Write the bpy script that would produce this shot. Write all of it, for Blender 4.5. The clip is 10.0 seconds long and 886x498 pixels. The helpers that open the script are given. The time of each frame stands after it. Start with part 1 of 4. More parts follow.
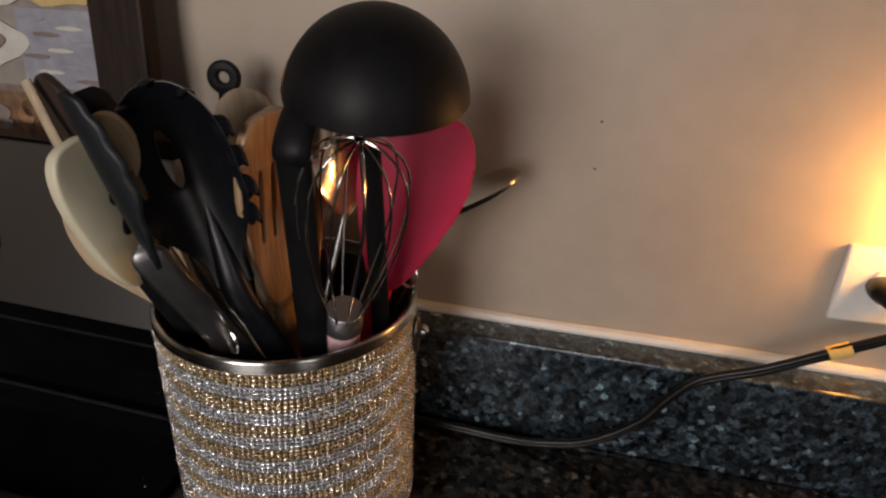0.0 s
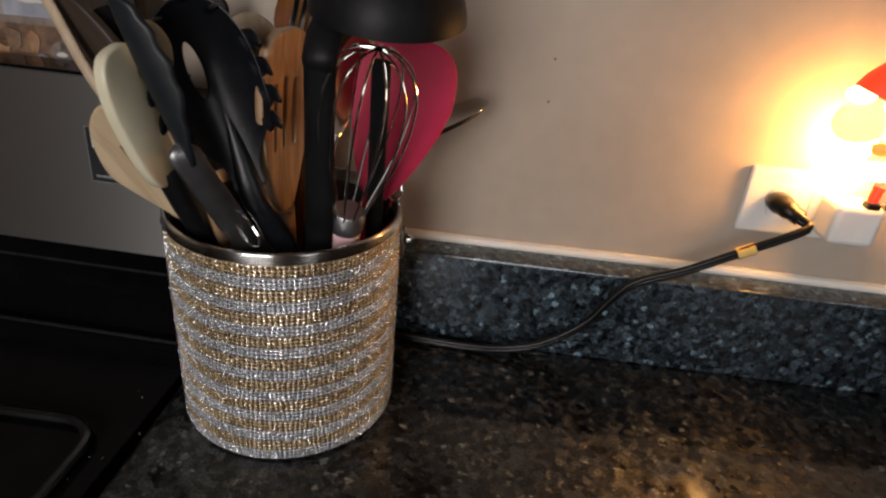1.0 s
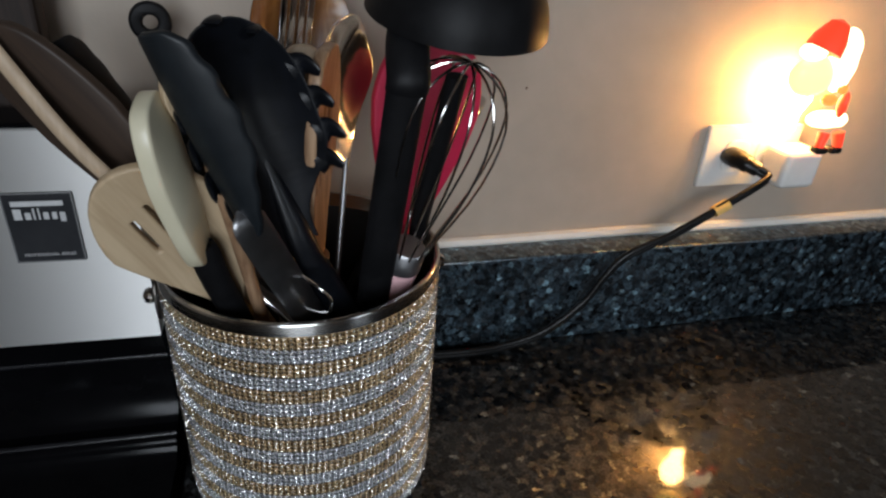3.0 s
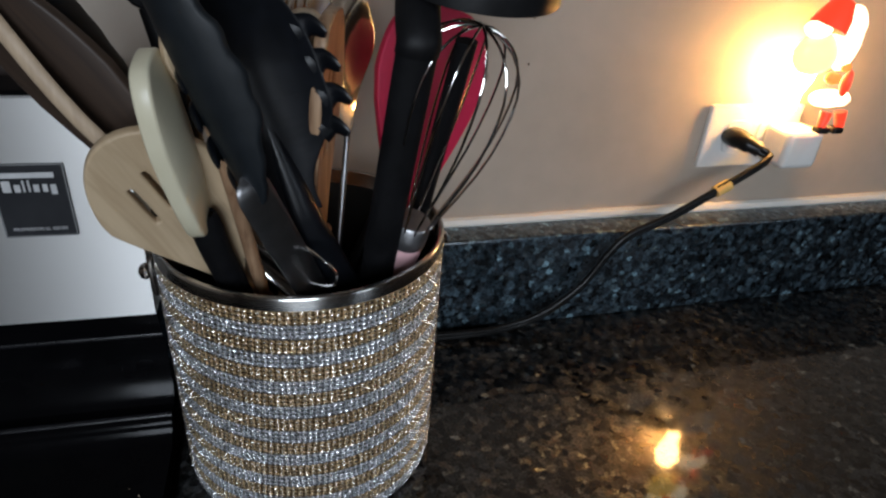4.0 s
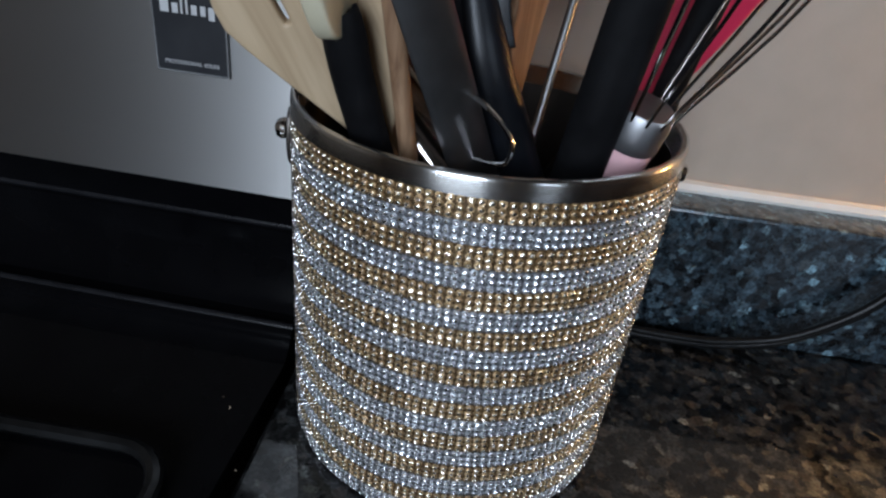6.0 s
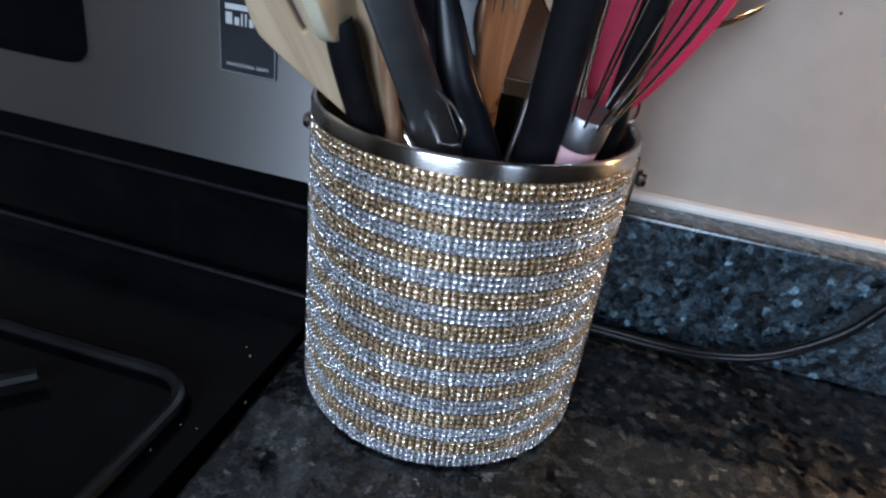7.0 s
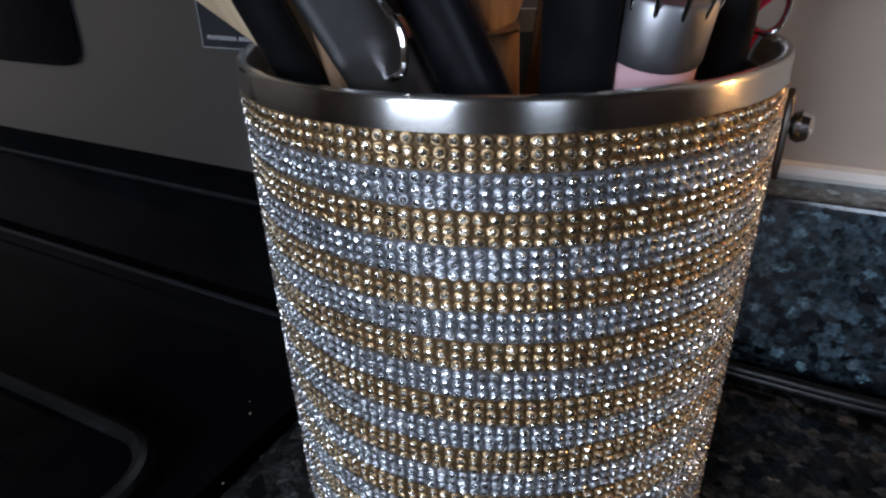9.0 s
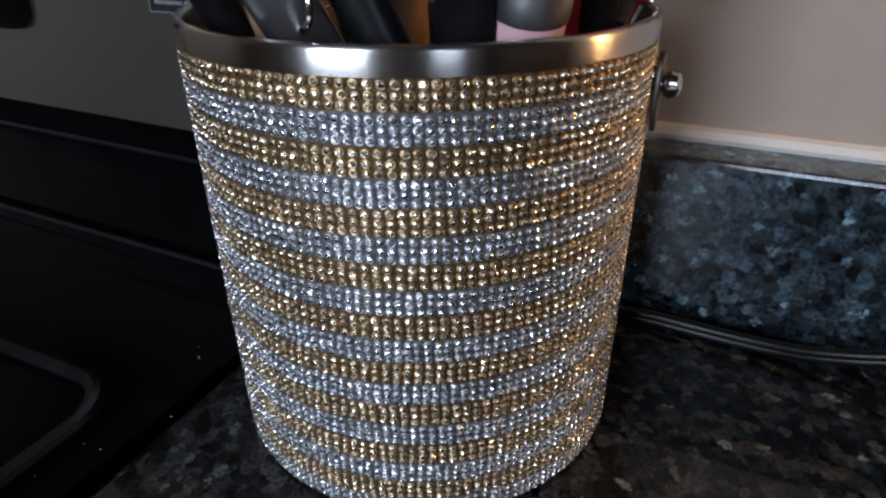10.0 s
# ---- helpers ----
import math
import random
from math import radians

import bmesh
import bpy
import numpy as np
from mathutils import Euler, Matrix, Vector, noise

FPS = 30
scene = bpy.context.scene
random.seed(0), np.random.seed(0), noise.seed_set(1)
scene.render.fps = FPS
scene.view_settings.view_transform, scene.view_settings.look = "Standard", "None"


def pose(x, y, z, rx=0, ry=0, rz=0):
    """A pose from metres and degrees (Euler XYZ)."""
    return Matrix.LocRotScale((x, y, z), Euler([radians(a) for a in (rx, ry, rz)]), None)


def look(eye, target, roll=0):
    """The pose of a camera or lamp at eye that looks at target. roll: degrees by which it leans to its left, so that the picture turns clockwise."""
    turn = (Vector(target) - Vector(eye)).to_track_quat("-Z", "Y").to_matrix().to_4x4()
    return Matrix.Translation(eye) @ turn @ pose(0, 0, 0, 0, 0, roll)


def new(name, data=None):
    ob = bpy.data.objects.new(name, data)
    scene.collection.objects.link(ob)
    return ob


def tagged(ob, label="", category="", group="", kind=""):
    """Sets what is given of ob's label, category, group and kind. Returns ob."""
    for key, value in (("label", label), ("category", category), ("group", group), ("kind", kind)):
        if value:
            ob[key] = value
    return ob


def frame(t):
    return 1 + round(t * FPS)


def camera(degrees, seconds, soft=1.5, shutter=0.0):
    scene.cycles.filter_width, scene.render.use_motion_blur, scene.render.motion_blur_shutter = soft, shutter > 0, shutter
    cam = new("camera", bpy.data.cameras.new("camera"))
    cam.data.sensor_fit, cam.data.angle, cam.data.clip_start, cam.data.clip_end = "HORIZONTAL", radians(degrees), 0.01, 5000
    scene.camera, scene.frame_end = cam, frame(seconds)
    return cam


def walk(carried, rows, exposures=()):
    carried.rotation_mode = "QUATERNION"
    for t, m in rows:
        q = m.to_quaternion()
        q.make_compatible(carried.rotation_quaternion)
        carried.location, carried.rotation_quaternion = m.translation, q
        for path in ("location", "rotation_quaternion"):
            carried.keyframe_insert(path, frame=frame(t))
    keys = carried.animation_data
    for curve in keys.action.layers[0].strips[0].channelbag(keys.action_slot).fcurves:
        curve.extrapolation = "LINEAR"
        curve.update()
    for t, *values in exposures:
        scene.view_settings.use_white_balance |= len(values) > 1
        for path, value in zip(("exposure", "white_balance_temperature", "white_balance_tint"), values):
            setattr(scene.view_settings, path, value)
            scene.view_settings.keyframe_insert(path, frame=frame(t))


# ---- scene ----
cam = camera(71.27, 10.0, soft=2.4)
# seconds, eye x y z, yaw to the left, pitch, lean
ROWS = [
    (0, 0.1954, -0.3697, 0.4232, 12.08, -25.42, 2.48),
    (0.5, 0.1646, -0.4069, 0.4120, 9.98, -26.94, 3.60),
    (1, 0.1588, -0.4589, 0.4017, 3.26, -26.95, 5.40),
    (1.5, 0.1315, -0.4825, 0.3994, 0.54, -26.71, 7.21),
    (2, 0.0706, -0.3827, 0.4038, 1.16, -28.04, 3.43),
    (2.5, 0.0368, -0.3450, 0.4129, -2.28, -29.45, 4.97),
    (3, -0.0088, -0.3896, 0.4040, -15.78, -28.54, 3.74),
    (3.2, -0.0248, -0.3986, 0.3954, -18.01, -28.29, 3.36),
    (4.3, -0.0083, -0.3683, 0.3851, -15.76, -31.00, 6.20),
    (4.5, -0.0021, -0.3559, 0.3690, -13.23, -32.31, 6.13),
    (5, -0.0084, -0.3370, 0.3072, -12.07, -32.25, 4.83),
    (5.5, -0.0082, -0.3089, 0.2833, -4.63, -33.53, 3.35),
    (5.7, -0.0019, -0.2988, 0.2800, 0.06, -32.55, 4.41),
    (6.8, 0.0281, -0.3419, 0.2921, 7.65, -25.98, 9.49),
    (7, 0.0621, -0.3556, 0.2875, 11.25, -27.70, 7.98),
    (7.5, 0.1205, -0.3016, 0.2833, 18.77, -30.67, 3.87),
    (8, 0.1353, -0.2343, 0.2275, 29.29, -29.78, 1.13),
    (8.5, 0.0952, -0.2065, 0.2058, 28.75, -27.53, -1.02),
    (9, 0.0887, -0.2223, 0.2291, 27.77, -26.99, -2.00),
    (9.5, 0.1055, -0.2404, 0.2319, 26.59, -27.46, -2.01),
    (10, 0.1211, -0.2425, 0.2274, 24.69, -28.66, -0.47),
]


def aim(x, y, z, yaw, pitch, roll):
    return pose(x, y, z, 90 + pitch, 0, yaw) @ pose(0, 0, 0, 0, 0, roll)


walk(cam, [(r[0], aim(*r[1:])) for r in ROWS],
     exposures=[(0.0, -0.56, 7700, 20), (1.0, -0.46, 7400, 18), (1.5, -0.52, 7200, 16), (2.5, -0.32, 6700, 11), (3.2, -0.6, 6200, 10), (5.0, -0.6, 6100, 10), (5.7, -0.4, 6000, 10), (6.8, 0.0, 5300, 10), (8.0, -0.25, 5500, 12), (10.0, -0.4, 5850, 14)])

# ---- sizes of the place ----
WALL_Y = 0.1455        # painted wall
SPLASH_Y = 0.1085      # front of the granite upstand
SPLASH_Z = 0.1064
STOVE_X = -0.1050      # joint between stove and worktop
GUARD_Y = 0.0325        # stainless backguard face
ROOM = (-2.0, 2.2, -1.62, -0.91, 1.55)   # x0 x1 y0 z0 z1

# ---- light ----
world = bpy.data.worlds.new("world")
scene.world = world
world.use_nodes = True
sky = world.node_tree.nodes.new("ShaderNodeTexSky")
sky.sky_type, sky.sun_disc, sky.sun_elevation, sky.sun_rotation = "NISHITA", False, radians(35), radians(200)
world.node_tree.links.new(sky.outputs[0], world.node_tree.nodes["Background"].inputs[0])
world.node_tree.nodes["Background"].inputs[1].default_value = 0.1


def area_lamp(name, eye, target, sx, sy, power, colour):
    data = bpy.data.lights.new(name, "AREA")
    data.shape, data.size, data.size_y, data.energy, data.color = "RECTANGLE", sx, sy, power, colour
    ob = new(name, data)
    ob.matrix_world = look(eye, target)
    return ob


area_lamp("window_light", (-0.25, -1.60, 0.62), (-0.25, 0, 0.62), 0.68, 0.72, 24, (0.86, 0.93, 1.0))
area_lamp("window_light", (1.25, -1.60, 0.62), (1.25, 0, 0.62), 0.5, 0.72, 4.2, (0.86, 0.93, 1.0))


# ---- materials ----
def material(name, colour=(0.5, 0.5, 0.5), rough=0.5, metal=0.0, spec=0.5):
    m = bpy.data.materials.new(name)
    m.use_nodes = True
    b = m.node_tree.nodes["Principled BSDF"]
    b.inputs["Base Color"].default_value = (*colour, 1)
    b.inputs["Roughness"].default_value = rough
    b.inputs["Metallic"].default_value = metal
    b.inputs["Specular IOR Level"].default_value = spec
    return m


def node(m, kind, **values):
    n = m.node_tree.nodes.new(kind)
    for key, value in values.items():
        n.inputs[key].default_value = value
    return n


def link(m, a, b):
    m.node_tree.links.new(a, b)


def bsdf(m):
    return m.node_tree.nodes["Principled BSDF"]


def ramp(m, source, stops):
    n = m.node_tree.nodes.new("ShaderNodeValToRGB")
    while len(n.color_ramp.elements) < len(stops):
        n.color_ramp.elements.new(0.5)
    for e, (at, c) in zip(n.color_ramp.elements, stops):
        e.position, e.color = at, (*c, 1)
    link(m, source, n.inputs[0])
    return n


def coords(m, scale=(1, 1, 1), turn=(0, 0, 0)):
    tc = m.node_tree.nodes.new("ShaderNodeTexCoord")
    mp = m.node_tree.nodes.new("ShaderNodeMapping")
    mp.inputs["Scale"].default_value, mp.inputs["Rotation"].default_value = scale, turn
    link(m, tc.outputs["Object"], mp.inputs[0])
    return mp.outputs[0]


def bump(m, height, strength, distance=0.001):
    n = node(m, "ShaderNodeBump", Strength=strength, Distance=distance)
    link(m, height, n.inputs["Height"])
    link(m, n.outputs[0], bsdf(m).inputs["Normal"])
    return n


def mottled(name, a, b, rough, scale=60.0, metal=0.0, bump_strength=0.15, stretch=(1, 1, 1), spec=0.5, rough_spread=0.1):
    """Two tones mixed by noise at two scales, with fine relief and uneven gloss."""
    m = material(name, a, rough, metal, spec)
    at = coords(m, stretch)
    big = node(m, "ShaderNodeTexNoise", Scale=scale * 0.2, Detail=3.0)
    fine = node(m, "ShaderNodeTexNoise", Scale=scale, Detail=6.0)
    link(m, at, big.inputs["Vector"]), link(m, at, fine.inputs["Vector"])
    mix = m.node_tree.nodes.new("ShaderNodeMath")
    mix.operation = "ADD"
    link(m, big.outputs[0], mix.inputs[0]), link(m, fine.outputs[0], mix.inputs[1])
    half = m.node_tree.nodes.new("ShaderNodeMath")
    half.operation = "MULTIPLY"
    half.inputs[1].default_value = 0.5
    link(m, mix.outputs[0], half.inputs[0])
    c = ramp(m, half.outputs[0], [(0.35, a), (0.65, b)])
    link(m, c.outputs[0], bsdf(m).inputs["Base Color"])
    r = node(m, "ShaderNodeMapRange")
    r.inputs["To Min"].default_value, r.inputs["To Max"].default_value = rough - rough_spread, rough + rough_spread
    link(m, big.outputs[0], r.inputs[0]), link(m, r.outputs[0], bsdf(m).inputs["Roughness"])
    if bump_strength:
        bump(m, fine.outputs[0], bump_strength)
    return m


def wall_paint():
    m = mottled("beige_wall_paint", (0.42, 0.35, 0.28), (0.47, 0.39, 0.315), 0.5, 40, bump_strength=0.0)
    n = node(m, "ShaderNodeTexNoise", Scale=220.0, Detail=4.0)
    link(m, coords(m), n.inputs["Vector"])
    bump(m, n.outputs[0], 0.25, 0.0006)
    return m


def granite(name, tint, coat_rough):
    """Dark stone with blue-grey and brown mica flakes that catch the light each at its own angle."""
    m = material(name, (0.02, 0.02, 0.022), 0.12)
    at = coords(m)
    warp = node(m, "ShaderNodeTexNoise", Scale=90.0, Detail=3.0)
    link(m, at, warp.inputs["Vector"])
    off = node(m, "ShaderNodeVectorMath")
    off.operation = "MULTIPLY_ADD"
    off.inputs[1].default_value, off.inputs[2].default_value = (0.009, 0.009, 0.009), (0, 0, 0)
    link(m, warp.outputs["Color"], off.inputs[0]), link(m, at, off.inputs[2])
    warp2 = node(m, "ShaderNodeTexNoise", Scale=480.0, Detail=4.0)
    link(m, at, warp2.inputs["Vector"])
    off2 = node(m, "ShaderNodeVectorMath")
    off2.operation = "MULTIPLY_ADD"
    off2.inputs[1].default_value = (0.0045, 0.0045, 0.0045)
    link(m, warp2.outputs["Color"], off2.inputs[0]), link(m, off.outputs[0], off2.inputs[2])
    off = off2
    cell = node(m, "ShaderNodeTexVoronoi", Scale=175.0)
    cell.feature = "SMOOTH_F1"
    cell.inputs["Smoothness"].default_value = 0.4
    link(m, off.outputs[0], cell.inputs["Vector"])
    split = m.node_tree.nodes.new("ShaderNodeSeparateColor")
    link(m, cell.outputs["Color"], split.inputs[0])
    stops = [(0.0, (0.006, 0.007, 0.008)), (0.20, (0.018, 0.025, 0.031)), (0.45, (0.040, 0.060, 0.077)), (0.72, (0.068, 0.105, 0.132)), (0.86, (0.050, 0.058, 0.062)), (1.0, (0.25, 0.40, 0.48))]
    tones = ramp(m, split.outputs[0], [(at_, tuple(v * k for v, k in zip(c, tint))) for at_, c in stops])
    small = node(m, "ShaderNodeTexNoise", Scale=420.0, Detail=5.0)
    link(m, at, small.inputs["Vector"])
    grain = ramp(m, small.outputs[0], [(0.35, (0.25, 0.25, 0.25)), (0.65, (1.25, 1.25, 1.25))])
    mul = m.node_tree.nodes.new("ShaderNodeMix")
    mul.data_type, mul.blend_type = "RGBA", "MULTIPLY"
    mul.inputs["Factor"].default_value = 1.0
    link(m, tones.outputs[0], mul.inputs["A"]), link(m, grain.outputs[0], mul.inputs["B"])
    link(m, mul.outputs["Result"], bsdf(m).inputs["Base Color"])
    # flakes: some cells are metallic and tilted under a clear polish
    met = ramp(m, split.outputs[1], [(0.25, (0.1, 0.1, 0.1)), (0.6, (0.95, 0.95, 0.95))])
    link(m, met.outputs[0], bsdf(m).inputs["Metallic"])
    lean = node(m, "ShaderNodeVectorMath")
    lean.operation = "MULTIPLY_ADD"
    lean.inputs[1].default_value, lean.inputs[2].default_value = (0.42, 0.42, 0.42), (-0.21, -0.21, -0.21)
    link(m, cell.outputs["Color"], lean.inputs[0])
    geo = m.node_tree.nodes.new("ShaderNodeNewGeometry")
    add = node(m, "ShaderNodeVectorMath")
    link(m, geo.outputs["Normal"], add.inputs[0]), link(m, lean.outputs[0], add.inputs[1])
    norm = node(m, "ShaderNodeVectorMath")
    norm.operation = "NORMALIZE"
    link(m, add.outputs[0], norm.inputs[0])
    link(m, norm.outputs[0], bsdf(m).inputs["Normal"])
    bsdf(m).inputs["Roughness"].default_value = 0.42
    bsdf(m).inputs["Specular IOR Level"].default_value = 0.2
    bsdf(m).inputs["Coat Weight"].default_value = 0.9
    bsdf(m).inputs["Coat Roughness"].default_value = coat_rough
    link(m, geo.outputs["Normal"], bsdf(m).inputs["Coat Normal"])
    return m


def brushed(name, colour, rough, stretch, strength=0.12, axis="Z", turn=0.25):
    m = material(name, colour, rough, 1.0)
    at = coords(m, stretch)
    n = node(m, "ShaderNodeTexNoise", Scale=120.0, Detail=5.0)
    link(m, at, n.inputs["Vector"])
    r = node(m, "ShaderNodeMapRange")
    r.inputs["To Min"].default_value, r.inputs["To Max"].default_value = rough - 0.05, rough + 0.06
    link(m, n.outputs[0], r.inputs[0]), link(m, r.outputs[0], bsdf(m).inputs["Roughness"])
    bump(m, n.outputs[0], strength, 0.0004)
    tan = m.node_tree.nodes.new("ShaderNodeTangent")
    tan.direction_type, tan.axis = "RADIAL", axis
    link(m, tan.outputs[0], bsdf(m).inputs["Tangent"])
    bsdf(m).inputs["Anisotropic"].default_value = 0.85
    bsdf(m).inputs["Anisotropic Rotation"].default_value = turn
    return m


def wood(name, a, b, rough=0.55):
    m = material(name, a, rough)
    at = coords(m, (60, 60, 5))
    n = node(m, "ShaderNodeTexNoise", Scale=3.0, Detail=6.0, Distortion=0.6)
    link(m, at, n.inputs["Vector"])
    c = ramp(m, n.outputs[0], [(0.3, a), (0.7, b)])
    link(m, c.outputs[0], bsdf(m).inputs["Base Color"])
    bump(m, n.outputs[0], 0.2, 0.0006)
    return m


def jewel(name, colour, rough, spread, cut=0.0):
    """Bright stone or cup; cut: how far the small facets lean."""
    m = material(name, colour, rough, 1.0)
    geo = m.node_tree.nodes.new("ShaderNodeNewGeometry")
    lo = tuple(c * (1 - spread) for c in colour)
    c = ramp(m, geo.outputs["Random Per Island"], [(0.0, lo), (1.0, colour)])
    link(m, c.outputs[0], bsdf(m).inputs["Base Color"])
    if cut:
        cell = node(m, "ShaderNodeTexVoronoi", Scale=900.0)
        link(m, coords(m), cell.inputs["Vector"])
        lean = node(m, "ShaderNodeVectorMath")
        lean.operation = "MULTIPLY_ADD"
        lean.inputs[1].default_value, lean.inputs[2].default_value = (cut, cut, cut), (-cut / 2, -cut / 2, -cut / 2)
        link(m, cell.outputs["Color"], lean.inputs[0])
        add = node(m, "ShaderNodeVectorMath")
        link(m, geo.outputs["Normal"], add.inputs[0]), link(m, lean.outputs[0], add.inputs[1])
        norm = node(m, "ShaderNodeVectorMath")
        norm.operation = "NORMALIZE"
        link(m, add.outputs[0], norm.inputs[0])
        link(m, norm.outputs[0], bsdf(m).inputs["Normal"])
    return m


def glow(name, colour, strength, base=(0.8, 0.8, 0.8)):
    m = material(name, base, 0.4)
    bsdf(m).inputs["Emission Color"].default_value = (*colour, 1)
    bsdf(m).inputs["Emission Strength"].default_value = strength
    return m


PAINT = wall_paint()
GRANITE = granite("blue_flecked_granite", (1.1, 1.1, 1.1), 0.22)
# Same stone as the upstand; the worktop's darker, warmer light is tinted in.
SHADE_GRANITE = granite("granite_shade_tinted", (0.72, 0.50, 0.40), 0.06)
CAULK = mottled("white_caulk", (0.75, 0.72, 0.66), (0.8, 0.78, 0.72), 0.5, 80)
# Ceiling is out of view; its dark tone cuts light bounced on the worktop.
CEILING = wood("dark_unseen_ceiling", (0.035, 0.022, 0.015), (0.06, 0.038, 0.025), 0.7)
# Tone of the unseen front wall, chosen to lift bounce light and reflections.
FRONT_PAINT = mottled("taupe_wall_paint", (0.27, 0.23, 0.19), (0.33, 0.28, 0.235), 0.55, 40, bump_strength=0.1)
# Unseen floor, set dark to weaken its mirrored patch in the stone.
FLOORING = mottled("brown_floor", (0.05, 0.034, 0.024), (0.08, 0.055, 0.036), 0.4, 20)
CABINET = wood("dark_cabinet_wood", (0.09, 0.05, 0.03), (0.14, 0.08, 0.05))
STEEL = brushed("brushed_stainless", (0.72, 0.71, 0.69), 0.45, (0.05, 2, 14), 0.03, "X", 0.0)
RIM_STEEL = brushed("rim_stainless", (0.56, 0.55, 0.53), 0.23, (0.3, 0.3, 12), 0.012)
CHROME = mottled("polished_steel", (0.62, 0.6, 0.58), (0.7, 0.69, 0.67), 0.13, 90, metal=1.0, bump_strength=0.02, rough_spread=0.05)
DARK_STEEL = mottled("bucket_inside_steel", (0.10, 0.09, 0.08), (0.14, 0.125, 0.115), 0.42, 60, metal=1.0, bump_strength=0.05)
ENAMEL = mottled("black_stove_enamel", (0.002, 0.002, 0.0025), (0.004, 0.004, 0.0045), 0.12, 30, bump_strength=0.0, spec=0.1, rough_spread=0.04)
IRON = mottled("cast_iron", (0.004, 0.004, 0.004), (0.01, 0.01, 0.01), 0.35, 200, bump_strength=0.2, spec=0.35)
NYLON = mottled("black_nylon", (0.0045, 0.0045, 0.005), (0.008, 0.008, 0.009), 0.48, 180, bump_strength=0.10, spec=0.16)
NYLON_SHINE = mottled("shiny_black_nylon", (0.003, 0.0035, 0.0045), (0.005, 0.006, 0.009), 0.34, 180, bump_strength=0.05, spec=0.35)
GREY_NYLON = mottled("charcoal_nylon", (0.006, 0.008, 0.010), (0.011, 0.014, 0.017), 0.45, 160, bump_strength=0.15, spec=0.35)
CREAM = mottled("cream_silicone", (0.60, 0.55, 0.39), (0.68, 0.63, 0.47), 0.32, 50, bump_strength=0.08)
BEIGE = wood("pale_beech", (0.42, 0.305, 0.185), (0.55, 0.42, 0.27))
OLIVE = wood("streaked_acacia", (0.16, 0.085, 0.045), (0.42, 0.27, 0.16), 0.42)
TAN = wood("tan_wood", (0.36, 0.26, 0.17), (0.5, 0.38, 0.26))
AMBER = wood("lacquered_amber_wood", (0.16, 0.06, 0.016), (0.30, 0.13, 0.035), 0.22)
BROWN = wood("dark_brown_wood", (0.025, 0.015, 0.010), (0.05, 0.03, 0.019))
PINK = mottled("hot_pink_silicone", (0.55, 0.008, 0.055), (0.63, 0.013, 0.075), 0.55, 70, bump_strength=0.06)
PALE_PINK = mottled("pale_pink_grip", (0.72, 0.42, 0.44), (0.8, 0.5, 0.52), 0.5, 80, bump_strength=0.05)
GOLD_STONE = jewel("gold_stone_cup", (0.66, 0.48, 0.27), 0.3, 0.3)
GOLD_CROWN = jewel("gold_stone_crown", (1.0, 0.93, 0.80), 0.20, 0.25, 0.55)
SILVER_STONE = jewel("silver_stone_cup", (0.62, 0.64, 0.67), 0.3, 0.3)
SILVER_CROWN = jewel("clear_stone_crown", (0.97, 0.98, 1.0), 0.20, 0.25, 0.55)
GOLD_BED = mottled("gold_mesh_backing", (0.10, 0.062, 0.028), (0.15, 0.095, 0.045), 0.45, 400, metal=0.5)
SILVER_BED = mottled("grey_mesh_backing", (0.12, 0.12, 0.13), (0.18, 0.18, 0.19), 0.45, 400, metal=0.5)
WHITE_PLASTIC = mottled("white_plastic", (0.72, 0.71, 0.68), (0.8, 0.79, 0.76), 0.35, 60, bump_strength=0.03)
RUBBER = mottled("black_rubber", (0.004, 0.004, 0.004), (0.008, 0.008, 0.008), 0.33, 150, bump_strength=0.05, spec=0.3)
TAG = mottled("yellow_tag_paper", (0.75, 0.48, 0.12), (0.85, 0.58, 0.2), 0.6, 200)
FRAME_WOOD = wood("espresso_frame_wood", (0.012, 0.007, 0.005), (0.028, 0.016, 0.011), 0.55)
bsdf(FRAME_WOOD).inputs["Specular IOR Level"].default_value = 0.2
LABEL_BLACK = mottled("black_label", (0.012, 0.013, 0.016), (0.02, 0.021, 0.024), 0.35, 100, bump_strength=0.02)
LABEL_GREY = mottled("dull_label_edge", (0.14, 0.14, 0.14), (0.2, 0.2, 0.2), 0.4, 200)
LABEL_WHITE = mottled("silver_lettering", (0.5, 0.5, 0.5), (0.6, 0.6, 0.6), 0.4, 200)
BULB = glow("lit_bulb", (1.0, 0.50, 0.14), 165.0)


# ---- building blocks ----
def mesh_from(name, bm, mats, smooth=True, angle=40):
    me = bpy.data.meshes.new(name)
    bmesh.ops.recalc_face_normals(bm, faces=bm.faces)
    if smooth:
        for f in bm.faces:
            f.smooth = True
        for e in bm.edges:
            if len(e.link_faces) == 2 and e.calc_face_angle(0.0) > radians(angle):
                e.smooth = False
    bm.to_mesh(me)
    bm.free()
    for m in (mats if isinstance(mats, (list, tuple)) else [mats]):
        me.materials.append(m)
    return me


def part(name, bm, mats, parent=None, label="", smooth=True, angle=40):
    ob = new(name, mesh_from(name, bm, mats, smooth, angle))
    if parent is not None:
        ob.parent = parent
    if label:
        tagged(ob, label)
    return ob


def thing(name, label, category, group="", m=None):
    ob = new(name)
    ob.empty_display_size = 0.02
    if m is not None:
        ob.matrix_world = m
    return tagged(ob, label, category, group)


